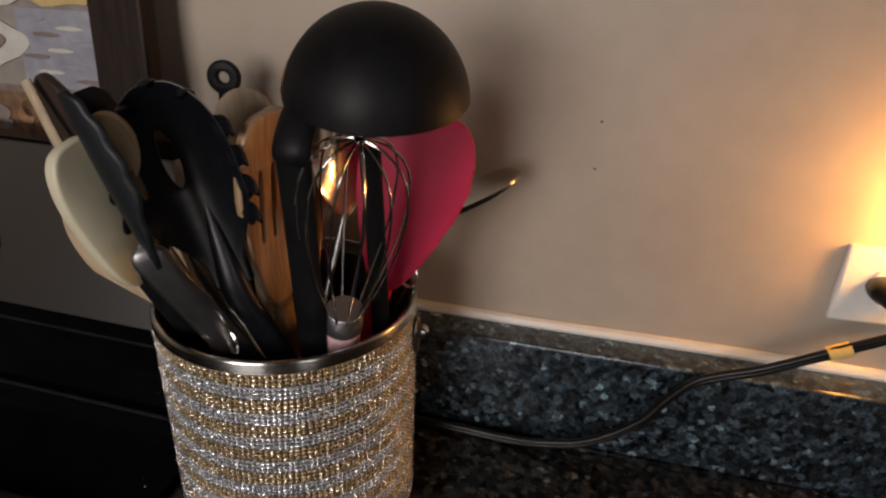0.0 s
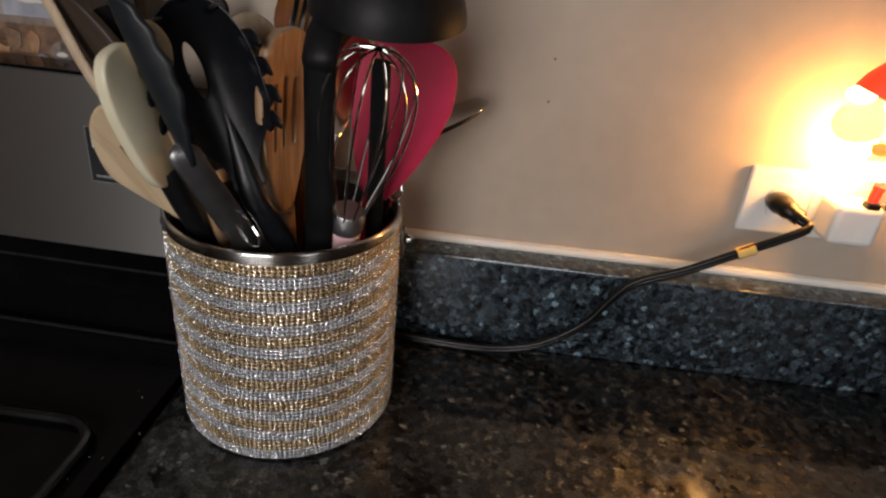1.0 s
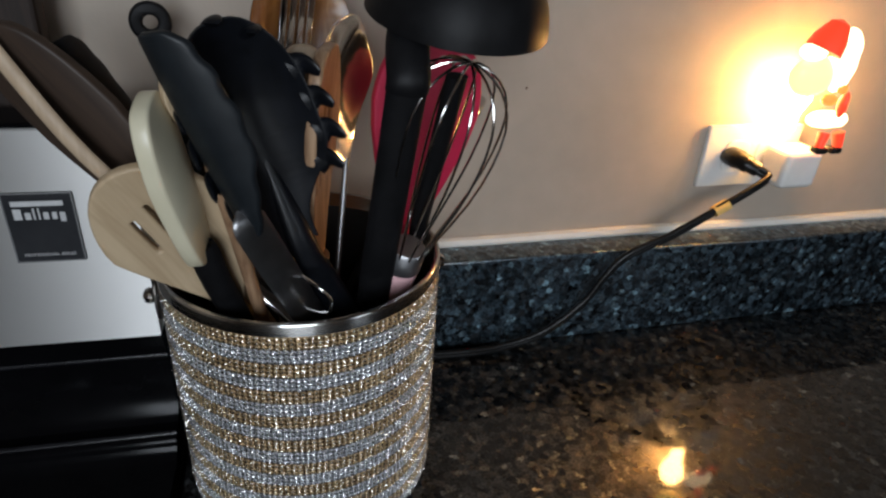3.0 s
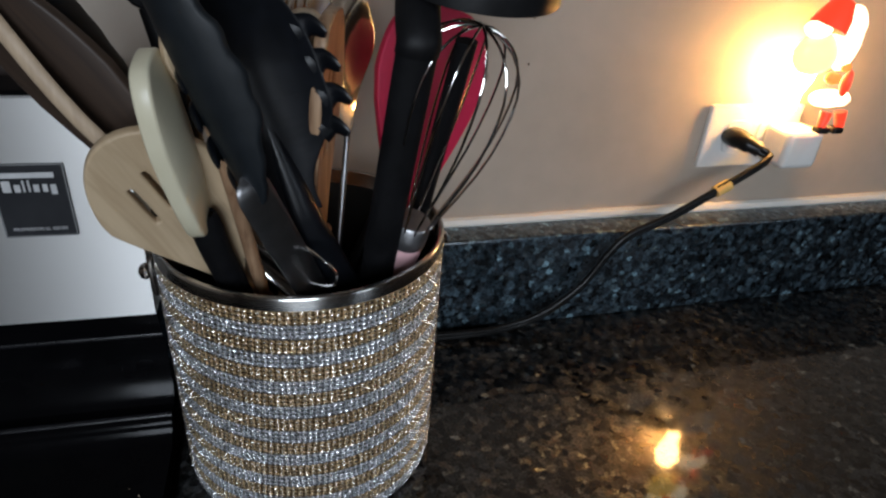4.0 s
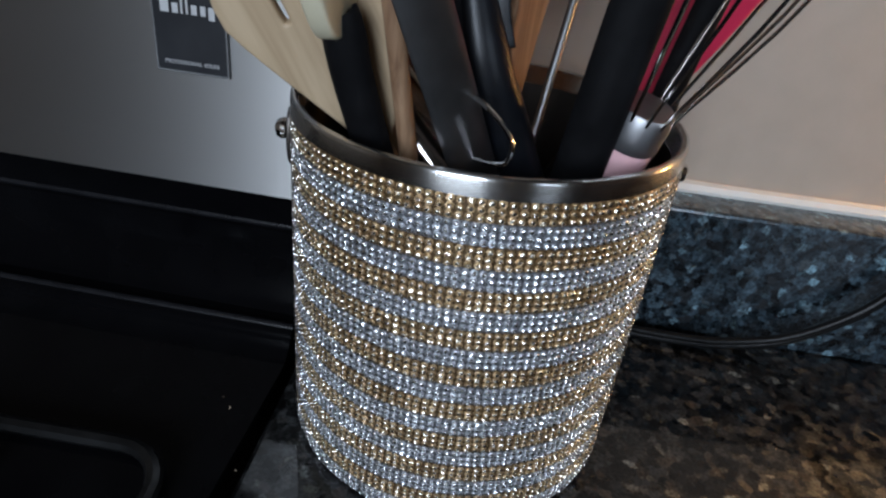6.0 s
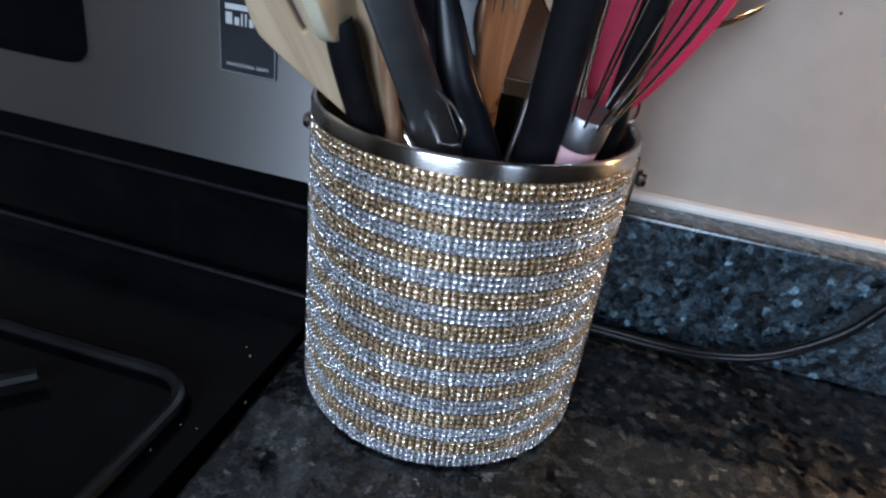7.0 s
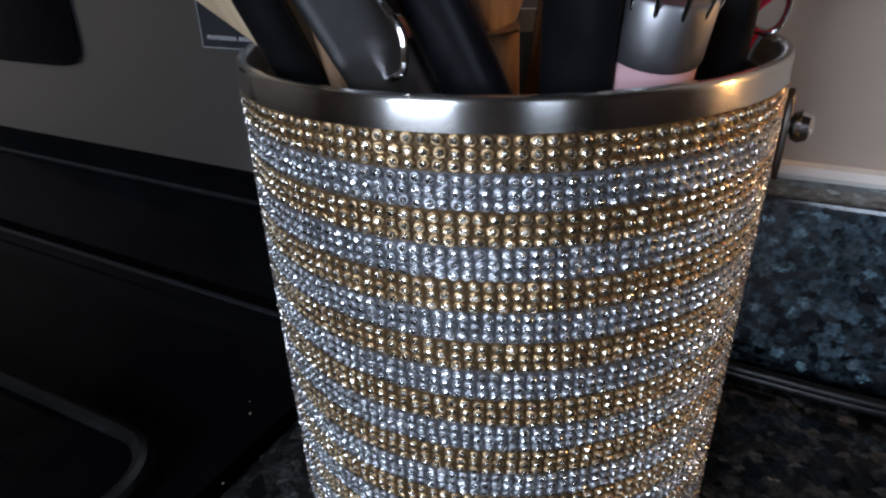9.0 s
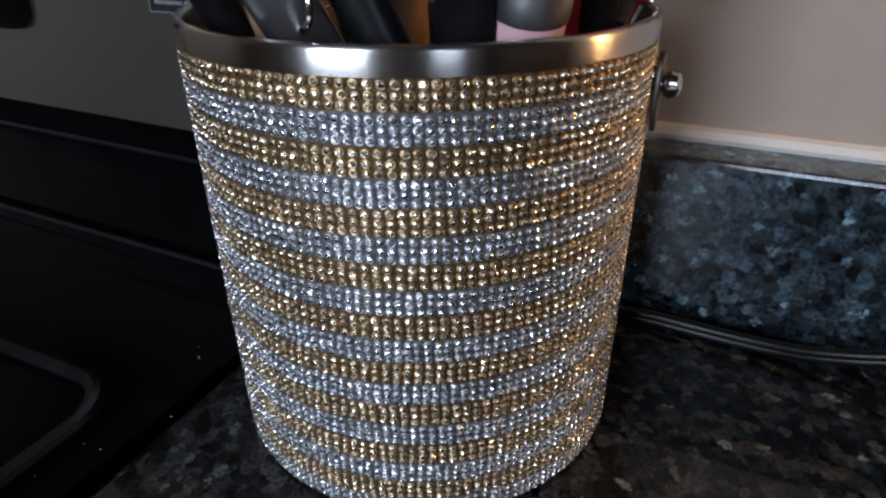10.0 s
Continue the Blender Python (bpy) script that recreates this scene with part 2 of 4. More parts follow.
def box(x0, x1, y0, y1, z0, z1, bevel=0.0, segs=2):
    bm = bmesh.new()
    bmesh.ops.create_cube(bm, size=1.0, matrix=Matrix.LocRotScale(((x0 + x1) / 2, (y0 + y1) / 2, (z0 + z1) / 2), None, (x1 - x0, y1 - y0, z1 - z0)))
    if bevel:
        bmesh.ops.bevel(bm, geom=bm.edges[:], offset=bevel, segments=segs, affect="EDGES", profile=0.5)
        # the six flat faces keep their own shading
        for f in sorted(bm.faces, key=lambda f: f.calc_area())[-6:]:
            for e in f.edges:
                e.smooth = False
    return bm


def lathe(profile, segs=48, closed=False):
    """Turn (radius, height) pairs round z."""
    bm = bmesh.new()
    rings = []
    for r, z in profile:
        if r < 1e-6:
            rings.append([bm.verts.new((0, 0, z))])
        else:
            rings.append([bm.verts.new((r * math.cos(2 * math.pi * i / segs), r * math.sin(2 * math.pi * i / segs), z)) for i in range(segs)])
    pairs = list(zip(rings, rings[1:])) + ([(rings[-1], rings[0])] if closed else [])
    for a, b in pairs:
        for i in range(segs):
            j = (i + 1) % segs
            if len(a) == 1 and len(b) == 1:
                continue
            if len(a) == 1:
                bm.faces.new((a[0], b[j], b[i]))
            elif len(b) == 1:
                bm.faces.new((a[i], a[j], b[0]))
            else:
                bm.faces.new((a[i], a[j], b[j], b[i]))
    return bm


def smooth_path(pts, n=8):
    """A Catmull-Rom line through the points."""
    p = [Vector(q) for q in pts]
    p = [2 * p[0] - p[1]] + p + [2 * p[-1] - p[-2]]
    out = []
    for a, b, c, d in zip(p, p[1:], p[2:], p[3:]):
        for i in range(n):
            t = i / n
            out.append(0.5 * (2 * b + (c - a) * t + (2 * a - 5 * b + 4 * c - d) * t * t + (3 * b - a - 3 * c + d) * t ** 3))
    return out + [p[-2]]


def tube(pts, radius, segs=10, flat=1.0, side=None, bm=None, closed=False):
    """A round or flattened rod along pts. radius: a number or one for each point. side: the wide direction when flat is under 1."""
    bm = bm or bmesh.new()
    p = [Vector(q) for q in pts]
    rings = []
    ref = Vector(side) if side is not None else None
    u = None
    for i, q in enumerate(p):
        if closed:
            d = (p[(i + 1) % len(p)] - p[i - 1]).normalized()
        else:
            d = (p[min(i + 1, len(p) - 1)] - p[max(i - 1, 0)]).normalized()
        base = ref if ref is not None else (u if u is not None else (Vector((1, 0, 0)) if abs(d.x) < 0.8 else Vector((0, 1, 0))))
        u = (base - d * base.dot(d)).normalized()
        v = d.cross(u)
        r = radius[i] if isinstance(radius, (list, tuple)) else radius
        rings.append([bm.verts.new(q + u * r * math.cos(2 * math.pi * k / segs) + v * r * flat * math.sin(2 * math.pi * k / segs)) for k in range(segs)])
    for a, b in list(zip(rings, rings[1:])) + ([(rings[-1], rings[0])] if closed else []):
        for k in range(segs):
            bm.faces.new((a[k], a[(k + 1) % segs], b[(k + 1) % segs], b[k]))
    if not closed:
        bm.faces.new(rings[0]), bm.faces.new(list(reversed(rings[-1])))
    return bm


def plate_mesh(outlines, thick, bevel=0.0008, shape=None, detail=0.006):
    """A bevelled plate in x and z from outlines (the first is the rim, the others are holes); shape bends each point."""
    cu = bpy.data.curves.new("outline", "CURVE")
    cu.dimensions, cu.fill_mode, cu.extrude, cu.bevel_depth, cu.bevel_resolution = "2D", "BOTH", max(thick / 2 - bevel, 0.0001), bevel, 2
    for line in outlines:
        sp = cu.splines.new("POLY")
        sp.points.add(len(line) - 1)
        for pt, (x, z) in zip(sp.points, line):
            pt.co = (x, z, 0, 1)
        sp.use_cyclic_u = True
    ob = bpy.data.objects.new("outline", cu)
    me = bpy.data.meshes.new_from_object(ob)
    bm = bmesh.new()
    bm.from_mesh(me)
    bpy.data.objects.remove(ob), bpy.data.curves.remove(cu), bpy.data.meshes.remove(me)
    bmesh.ops.remove_doubles(bm, verts=bm.verts, dist=1e-5)
    if shape:
        for _ in range(3):
            long = [e for e in bm.edges if e.calc_length() > detail]
            if not long:
                break
            bmesh.ops.subdivide_edges(bm, edges=long, cuts=1)
            bmesh.ops.triangulate(bm, faces=[f for f in bm.faces if len(f.verts) > 4])
    for v in bm.verts:
        x, z, y = v.co
        v.co = shape(x, -y, z) if shape else (x, -y, z)
    return bm


def oval(cx, cz, rx, rz, n=32, power=2.0):
    pts = []
    for i in range(n):
        a = 2 * math.pi * i / n
        c, s = math.cos(a), math.sin(a)
        pts.append((cx + rx * math.copysign(abs(c) ** (2 / power), c), cz + rz * math.copysign(abs(s) ** (2 / power), s)))
    return pts


def stand(foot, head, normal):
    """The pose whose z runs from foot to head and whose -y looks along normal as far as it can."""
    z = (Vector(head) - Vector(foot)).normalized()
    y = -Vector(normal)
    y = (y - z * y.dot(z)).normalized()
    x = y.cross(z)
    m = Matrix((x, y, z)).transposed().to_4x4()
    m.translation = foot
    return m


# ---- the room ----
X0, X1, Y0, Z0, Z1 = ROOM


def structure(name, bm, mat, label, **kw):
    return tagged(part(name, bm, mat, None, **kw), label, "", "", "structure")


structure("wall_back", box(X0, X1, WALL_Y, WALL_Y + 0.12, Z0, Z1), PAINT, "beige painted kitchen wall behind the worktop")
# Out of view; beige here brightens what the backguard steel reflects.
structure("wall_left", box(X0 - 0.12, X0, Y0 - 0.12, WALL_Y + 0.12, Z0, Z1), PAINT, "unseen side wall, beige to lift reflections in the steel")
# Out of view; the dark wood here only cuts fill light.
structure("wall_right", box(X1, X1 + 0.12, Y0 - 0.12, WALL_Y + 0.12, Z0, Z1), CABINET, "unseen side wall, dark to cut bounce light")
WINDOWS = [(-0.62, 0.12), (0.97, 1.53)]
bm = bmesh.new()
edges = [X0] + [v for w in WINDOWS for v in w] + [X1]
for i, (a, b) in enumerate(zip(edges, edges[1:])):
    for z0, z1 in ([(Z0, Z1)] if i % 2 == 0 else [(Z0, 0.24), (1.0, Z1)]):
        piece = box(a, b, Y0 - 0.12, Y0, z0, z1)
        me = bpy.data.meshes.new("piece")
        piece.to_mesh(me), piece.free()
        bm.from_mesh(me), bpy.data.meshes.remove(me)
structure("wall_front", bm, FRONT_PAINT, "unseen wall with two window openings, taupe to lift bounce light")
structure("ceiling", box(X0, X1, Y0, WALL_Y, Z1, Z1 + 0.1), CEILING, "unseen ceiling, dark to cut bounce light")
structure("floor", box(X0, X1, Y0, WALL_Y, Z0 - 0.1, Z0), FLOORING, "unseen floor, dark brown to weaken reflections")

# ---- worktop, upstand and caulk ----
worktop = structure("countertop", box(STOVE_X + 0.002, X1, -0.53, WALL_Y, -0.03, 0.0, 0.003), SHADE_GRANITE, "polished speckled granite worktop, tinted darker and browner for its dimmer light")
structure("backsplash", box(STOVE_X + 0.004, X1, SPLASH_Y, WALL_Y - 0.001, 0.0005, SPLASH_Z, 0.0025), GRANITE, "low upstand of polished dark granite with blue flakes")
bm = tube(smooth_path([(STOVE_X + 0.01 + i * 0.1, WALL_Y - 0.002, SPLASH_Z + 0.0032 + 0.0006 * math.sin(i * 1.7)) for i in range(26)], 3), 0.0058, 8, 1.0)
structure("trim", bm, CAULK, "bead of white caulk along the wall")
base = thing("base_cabinet", "dark wooden base cabinet under the granite worktop", "cabinet")
part("body", box(STOVE_X + 0.004, X1 - 0.01, -0.49, WALL_Y - 0.005, Z0, -0.031, 0.002), CABINET, base)

# ---- stove ----
SX0, SX1 = -0.865, STOVE_X - 0.004
STOVE_TURN = -1.6      # the stove stands slightly askew
stove = thing("stove", "black enamel and stainless steel kitchen range beside the worktop", "stove", m=pose(-0.2, 0.0325, 0, 0, 0, STOVE_TURN) @ pose(0.2, -0.0325, 0))
part("body", box(SX0, SX1, -0.52, 0.06, Z0, -0.02, 0.004), ENAMEL, stove, "black enamel oven body")


def extrude_profile(pts, x0, x1):
    """A strip of the closed (y, z) profile from x0 to x1."""
    bm = bmesh.new()
    a = [bm.verts.new((x0, y, z)) for y, z in pts]
    b = [bm.verts.new((x1, y, z)) for y, z in pts]
    for i in range(len(pts)):
        j = (i + 1) % len(pts)
        bm.faces.new((a[i], a[j], b[j], b[i]))
    bm.faces.new(a), bm.faces.new(list(reversed(b)))
    return bm


def arc(cy, cz, r, a0, a1, n=6):
    return [(cy + r * math.cos(radians(a0 + (a1 - a0) * i / n)), cz + r * math.sin(radians(a0 + (a1 - a0) * i / n))) for i in range(n + 1)]


# cooktop rolls up at the back into the black riser
part("cooktop", extrude_profile([(0.10, -0.02), (-0.52, -0.02)] + arc(-0.512, -0.006, 0.008, 180, 90) + [(-0.30, 0.0), (0.004, 0.0)] + arc(0.0245, 0.0095, 0.0095, 180, 90, 6) + [(0.10, 0.019)], SX0, SX1), ENAMEL, stove, "glossy black cooktop", angle=50)
part("riser", extrude_profile([(0.10, 0.0195), (0.033, 0.0195), (0.042, 0.028), (0.047, 0.076)] + arc(0.0445, 0.083, 0.005, 270, 160, 6) + [(0.0345, 0.1080), (0.10, 0.1080)], SX0, SX1), ENAMEL, stove, "black riser below the control panel", angle=50)
# Lighter glossy tubes added along both edges to draw their thin highlights.
EDGE_HIGHLIGHT = mottled("edge_highlight_enamel", (0.008, 0.008, 0.009), (0.016, 0.016, 0.018), 0.25, 60, bump_strength=0.0, spec=0.4, rough_spread=0.05)
part("edge", tube([(SX0, 0.0410, 0.0842), (SX1, 0.0410, 0.0842)], 0.0024, 12), EDGE_HIGHLIGHT, stove, "glossy enamel bead added for the edge highlight", angle=60)
part("edge", tube([(SX0, 0.0228, 0.0172), (SX1, 0.0228, 0.0172)], 0.0030, 12), EDGE_HIGHLIGHT, stove, "glossy enamel bead added for the edge highlight", angle=60)
part("backguard", extrude_profile([(GUARD_Y, 0.1085), (GUARD_Y + 0.0045, 0.2690), (GUARD_Y + 0.0055, 0.2700), (0.074, 0.2700), (0.074, 0.1085)], SX0, SX1), STEEL, stove, "brushed stainless steel backguard", angle=20)
part("top_cap", box(SX0, SX1 + 0.001, GUARD_Y + 0.0045, 0.0745, 0.2705, 0.2735, 0.0012), ENAMEL, stove, "black cap strip on the backguard")
part("ledge", box(SX0, SX1, 0.0745, 0.142, 0.10, 0.2445, 0.002), ENAMEL, stove, "black ledge behind the backguard")
part("display_panel", plate_mesh([oval(0, 0, 0.09, 0.046, 40, 9.0)], 0.003), ENAMEL, stove, "black glass display panel").matrix_local = pose(-0.3926, GUARD_Y + 0.0018, 0.2060, -1.6, 0, 0)
nameplate = part("nameplate", box(-0.0225, 0.0225, -0.0012, 0.001, -0.025, 0.025, 0.0006), LABEL_BLACK, stove, "black maker's badge with silver print")
nameplate.matrix_local = pose(-0.1680, GUARD_Y + 0.0015, 0.2030, -1.6, 0, 0) @ Matrix.Diagonal((0.94, 1.0, 1.01, 1.0))
part("border", plate_mesh([[(-0.0225, -0.025), (0.0225, -0.025), (0.0225, 0.025), (-0.0225, 0.025)], [(-0.0218, -0.0243), (-0.0218, 0.0243), (0.0218, 0.0243), (0.0218, -0.0243)]], 0.0006, 0.0001), LABEL_GREY, nameplate).matrix_local = pose(0, -0.0012, 0)
part("brand_bar", box(-0.017, 0.016, -0.0019, -0.001, 0.016, 0.0195), LABEL_WHITE, nameplate)


def lettering(text, size, mat, parent, m, name="lettering"):
    cu = bpy.data.curves.new("text", "FONT")
    cu.body, cu.size, cu.extrude, cu.align_x, cu.align_y, cu.space_character = text, size, 0.0003, "CENTER", "CENTER", 1.15
    ob = bpy.data.objects.new("text", cu)
    me = bpy.data.meshes.new_from_object(ob)
    bpy.data.objects.remove(ob), bpy.data.curves.remove(cu)
    me.materials.append(mat)
    made = new(name, me)
    made.parent, made.matrix_local = parent, m
    return made


lettering("PROFESSIONAL SERIES", 0.0030, LABEL_WHITE, nameplate, pose(0.0, -0.0016, -0.0195, 90, 0, 0))
for k, (w, h) in enumerate(((0.0052, 0.0076), (0.0036, 0.005), (0.0012, 0.0078), (0.0012, 0.0078), (0.0034, 0.005), (0.0030, 0.005), (0.0036, 0.0066))):
    x = -0.0168 + (0, 0.0072, 0.0124, 0.0156, 0.0188, 0.0244, 0.0292)[k]
    part("name_bar", box(x, x + w, -0.0019, -0.001, 0.0065 - (0.0018 if k == 6 else 0), 0.0065 + h - (0.0018 if k == 6 else 0)), LABEL_WHITE, nameplate)


def rounded_loop(x0, x1, y0, y1, z, r, n=6):
    pts = []
    for cx, cy, a0 in ((x1 - r, y1 - r, 0), (x0 + r, y1 - r, 90), (x0 + r, y0 + r, 180), (x1 - r, y0 + r, 270)):
        pts += [(cx + r * math.cos(radians(a0 + 90 * i / n)), cy + r * math.sin(radians(a0 + 90 * i / n)), z) for i in range(n + 1)]
    return pts


for gx in (-0.138, -0.492):
    grate = thing("burner_grate", "black cast iron burner grate on the cooktop", "burner grate", "grates of the cooktop")
    part("frame", tube(rounded_loop(gx - 0.30, gx, -0.47, -0.086, 0.0075, 0.03), 0.0045, 8, closed=True), IRON, grate)
    for cy in (-0.18, -0.37):
        for k in range(4):
            a = radians(45 + 90 * k)
            c = Vector((gx - 0.15, cy, 0.010))
            part("bar", tube([c + Vector((math.cos(a), math.sin(a), 0)) * 0.03, c + Vector((math.cos(a), math.sin(a), 0)) * 0.085], 0.005, 8), IRON, grate)
    for cy in (-0.18, -0.37):
        bn = thing("burner", "round black gas burner on the cooktop", "burner", "burners of the cooktop", pose(gx - 0.15, cy, 0.0))
        part("base", lathe([(0, 0.0005), (0.045, 0.0005), (0.042, 0.006), (0.0, 0.006)], 32), ENAMEL, bn)
        part("cap", lathe([(0, 0.0062), (0.032, 0.0062), (0.034, 0.010), (0.03, 0.013), (0, 0.014)], 32), IRON, bn)

# ---- framed picture on the backguard ----
picture = thing("framed_picture", "dark wood framed still life print standing behind the stove backguard", "picture", m=pose(-0.3395, 0.094, 0.2451, -4, 0, 0))
FW, FH, FB = 0.36, 0.30, 0.0505
for x0, x1, z0, z1 in ((-FW / 2, FW / 2, 0, 0.018), (-FW / 2, FW / 2, FH - FB, FH), (-FW / 2, -FW / 2 + FB, 0.0182, FH - FB - 0.0002), (FW / 2 - FB, FW / 2, 0.0182, FH - FB - 0.0002)):
    part("frame_bar", box(x0, x1, -0.012, 0.008, z0, z1, 0.003), FRAME_WOOD, picture)


def print_material():
    m = mottled("printed_art", (0.20, 0.17, 0.15), (0.34, 0.30, 0.27), 0.45, 60, bump_strength=0.1)
    return m


art = part("print", box(-FW / 2 + FB - 0.003, FW / 2 - FB + 0.003, -0.004, 0.006, 0.015, FH - FB + 0.003), print_material(), picture, "muted blue-grey still life print")
ART_BLUE = mottled("print_blue_grey", (0.22, 0.23, 0.27), (0.36, 0.36, 0.4), 0.5, 90)
ART_BROWN = mottled("print_brown", (0.07, 0.035, 0.02), (0.24, 0.13, 0.07), 0.5, 120)
ART_WHITE = mottled("print_white", (0.5, 0.47, 0.42), (0.62, 0.6, 0.55), 0.5, 90)
ART_OCHRE = mottled("print_ochre", (0.5, 0.33, 0.12), (0.6, 0.45, 0.2), 0.5, 90)
right = FW / 2 - FB
ART_RUST = mottled("print_rust", (0.22, 0.10, 0.045), (0.36, 0.20, 0.10), 0.5, 150)
ART_TAUPE = mottled("print_taupe", (0.15, 0.11, 0.09), (0.28, 0.22, 0.19), 0.5, 150)


def painted(name, mat, x, z, rx, rz, lift, power=2.0):
    """A dab of the print: a thin plate with an uneven rim."""
    rim = [(px * (1 + 0.10 * math.sin(7 * k + x * 90)), pz * (1 + 0.10 * math.cos(5 * k + z * 70))) for k, (px, pz) in enumerate(oval(0, 0, rx, rz, 26, power))]
    part(name, plate_mesh([rim], 0.0012, 0.0003), mat, art).matrix_local = pose(x, -0.0044 - lift, z)


part("painted_table", box(-right, right, -0.0050, -0.003, 0.0150, 0.0530), ART_BROWN, art)
part("painted_table_edge", box(-right, right, -0.0054, -0.0035, 0.0520, 0.0580), ART_TAUPE, art)
for k in range(13):
    x = -right + 0.012 + 0.0195 * k
    painted("painted_jar", (ART_RUST, ART_TAUPE, ART_BROWN, ART_TAUPE, ART_RUST)[k * 3 % 5], x + 0.006 * math.sin(k * 4.1), 0.027 + 0.012 * abs(math.sin(k * 2.3)), 0.004 + 0.008 * abs(math.sin(k * 1.9)), 0.005 + 0.010 * abs(math.sin(k * 3.1)), 0.0012, 2.4)
    painted("painted_glint", (ART_WHITE, ART_BLUE, ART_WHITE)[k % 3], x + 0.006, 0.022 + 0.006 * math.sin(k * 1.3), 0.005, 0.0022, 0.0024)
part("painted_cloth", box(right - 0.078, right, -0.0056, -0.003, 0.0585, 0.124), ART_BLUE, art)
for k in range(9):
    painted("painted_stroke", (ART_TAUPE, ART_BLUE, ART_WHITE)[k * 2 % 3], right - 0.012 - 0.0125 * (k * 3 % 5), 0.066 + 0.0062 * k, 0.013, 0.0016, 0.0018)
painted("painted_fruit", ART_OCHRE, right - 0.030, 0.150, 0.036, 0.023, 0.0012, 3.0)
painted("painted_bread", ART_RUST, right - 0.085, 0.155, 0.022, 0.018, 0.0016)
painted("painted_saucer", ART_WHITE, 0.010, 0.094, 0.048, 0.021, 0.0012)
painted("painted_saucer", ART_TAUPE, 0.006, 0.095, 0.030, 0.012, 0.0026)
painted("painted_cup", ART_WHITE, 0.030, 0.138, 0.030, 0.014, 0.0012)
painted("painted_cup", ART_WHITE, 0.020, 0.165, 0.024, 0.022, 0.0024, 3.0)

# ---- the jewelled holder ----
RB, RT, H = 0.0951, 0.0951, 0.1952
BAND = 0.0095
holder = thing("utensil_holder", "steel bucket covered in gold and silver rhinestone bands", "utensil holder")
rings = [(0, 0.001), (RB - 0.004, 0.001), (RB - 0.0015, 0.003)]
step = (H - BAND - 0.0015) / 18
rings += [(RB - 0.001 + (RT - RB) * z / H, z) for z in (0.0018 + step * k for k in range(1, 19))]
bm = lathe(rings, 96)
for f in bm.faces:
    z = f.calc_center_median().z
    f.material_index = int((H - BAND + 0.0003 - z) / step) % 2
part("shell", bm, [GOLD_BED, SILVER_BED], holder, "gold and grey mesh backing")
lip = arc(RT - 0.0015, H - 0.002, 0.002, 0, 180, 6)
part("rim", lathe([(RT - 0.0012, H - BAND), (RT + 0.0005, H - BAND + 0.0006), (RT + 0.0005, H - 0.002)] + lip[1:] + [(RT - 0.0042, H - 0.010), (RT - 0.0050, H - 0.0115)], 128), RIM_STEEL, holder, "brushed stainless steel rim band")
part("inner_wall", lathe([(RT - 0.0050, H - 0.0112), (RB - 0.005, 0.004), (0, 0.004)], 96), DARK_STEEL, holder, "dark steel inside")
for sgn in (-1, 1):
    knob = part("handle_knob", lathe([(0.0035, 0.0), (0.0035, 0.006), (0.0062, 0.007), (0.0074, 0.0095), (0.0062, 0.0125), (0.003, 0.0142), (0, 0.0145)], 24), CHROME, holder, "polished steel knob")
    knob.matrix_local = pose(sgn * (RT - 0.0015), 0.009 * sgn, 0.1690, 0, 90 * sgn, 0) @ Matrix.Diagonal((0.76, 0.76, 0.85, 1))
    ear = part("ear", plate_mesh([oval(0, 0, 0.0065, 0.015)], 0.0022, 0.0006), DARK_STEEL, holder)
    ear.matrix_local = pose(sgn * (RT + 0.0022), 0.009 * sgn, 0.1655, 0, 0, 90)


def stone_verts(ry, rz):
    """A faceted stone in its cup, outward along +x; the last faces are the crown."""
    v, f, n = [], [], 8
    for rad, out, turn in ((1.0, -0.0004, 0), (1.0, 0.0004, 0), (0.93, 0.00085, 0), (0.80, 0.00062, 0), (0.76, 0.00060, 0.5), (0.58, 0.00128, 0), (0.32, 0.00150, 0.5)):
        v += [(out, ry * rad * math.cos(2 * math.pi * (k + turn) / n), rz * rad * math.sin(2 * math.pi * (k + turn) / n)) for k in range(n)]
    for a in range(6):
        for k in range(n):
            f.append((a * n + k, a * n + (k + 1) % n, (a + 1) * n + (k + 1) % n, (a + 1) * n + k))
    f.append(tuple(6 * n + k for k in range(n)))
    return np.array(v), f, [0] * 32 + [1] * 17


ROWS_N = 54
PITCH = (H - BAND - 0.0015) / ROWS_N
rng = np.random.default_rng(4)
stones = {"gold": stone_verts(0.00178, 0.00160), "silver": stone_verts(0.00174, 0.00160)}
sf, crown = stones["gold"][1:]
stone_mesh = {}
STONE_MATS = {"gold": (GOLD_STONE, GOLD_CROWN), "silver": (SILVER_STONE, SILVER_CROWN)}
for tone in stones:
    me = bpy.data.meshes.new("rhinestone")
    me.from_pydata([tuple(q) for q in stones[tone][0]], [], sf)
    for mat in STONE_MATS[tone]:
        me.materials.append(mat)
    me.polygons.foreach_set("material_index", crown)
    me.polygons.foreach_set("use_smooth", [1 - c for c in crown])
    stone_mesh[tone] = me
joined = {"gold": ([], []), "silver": ([], [])}
singles = []
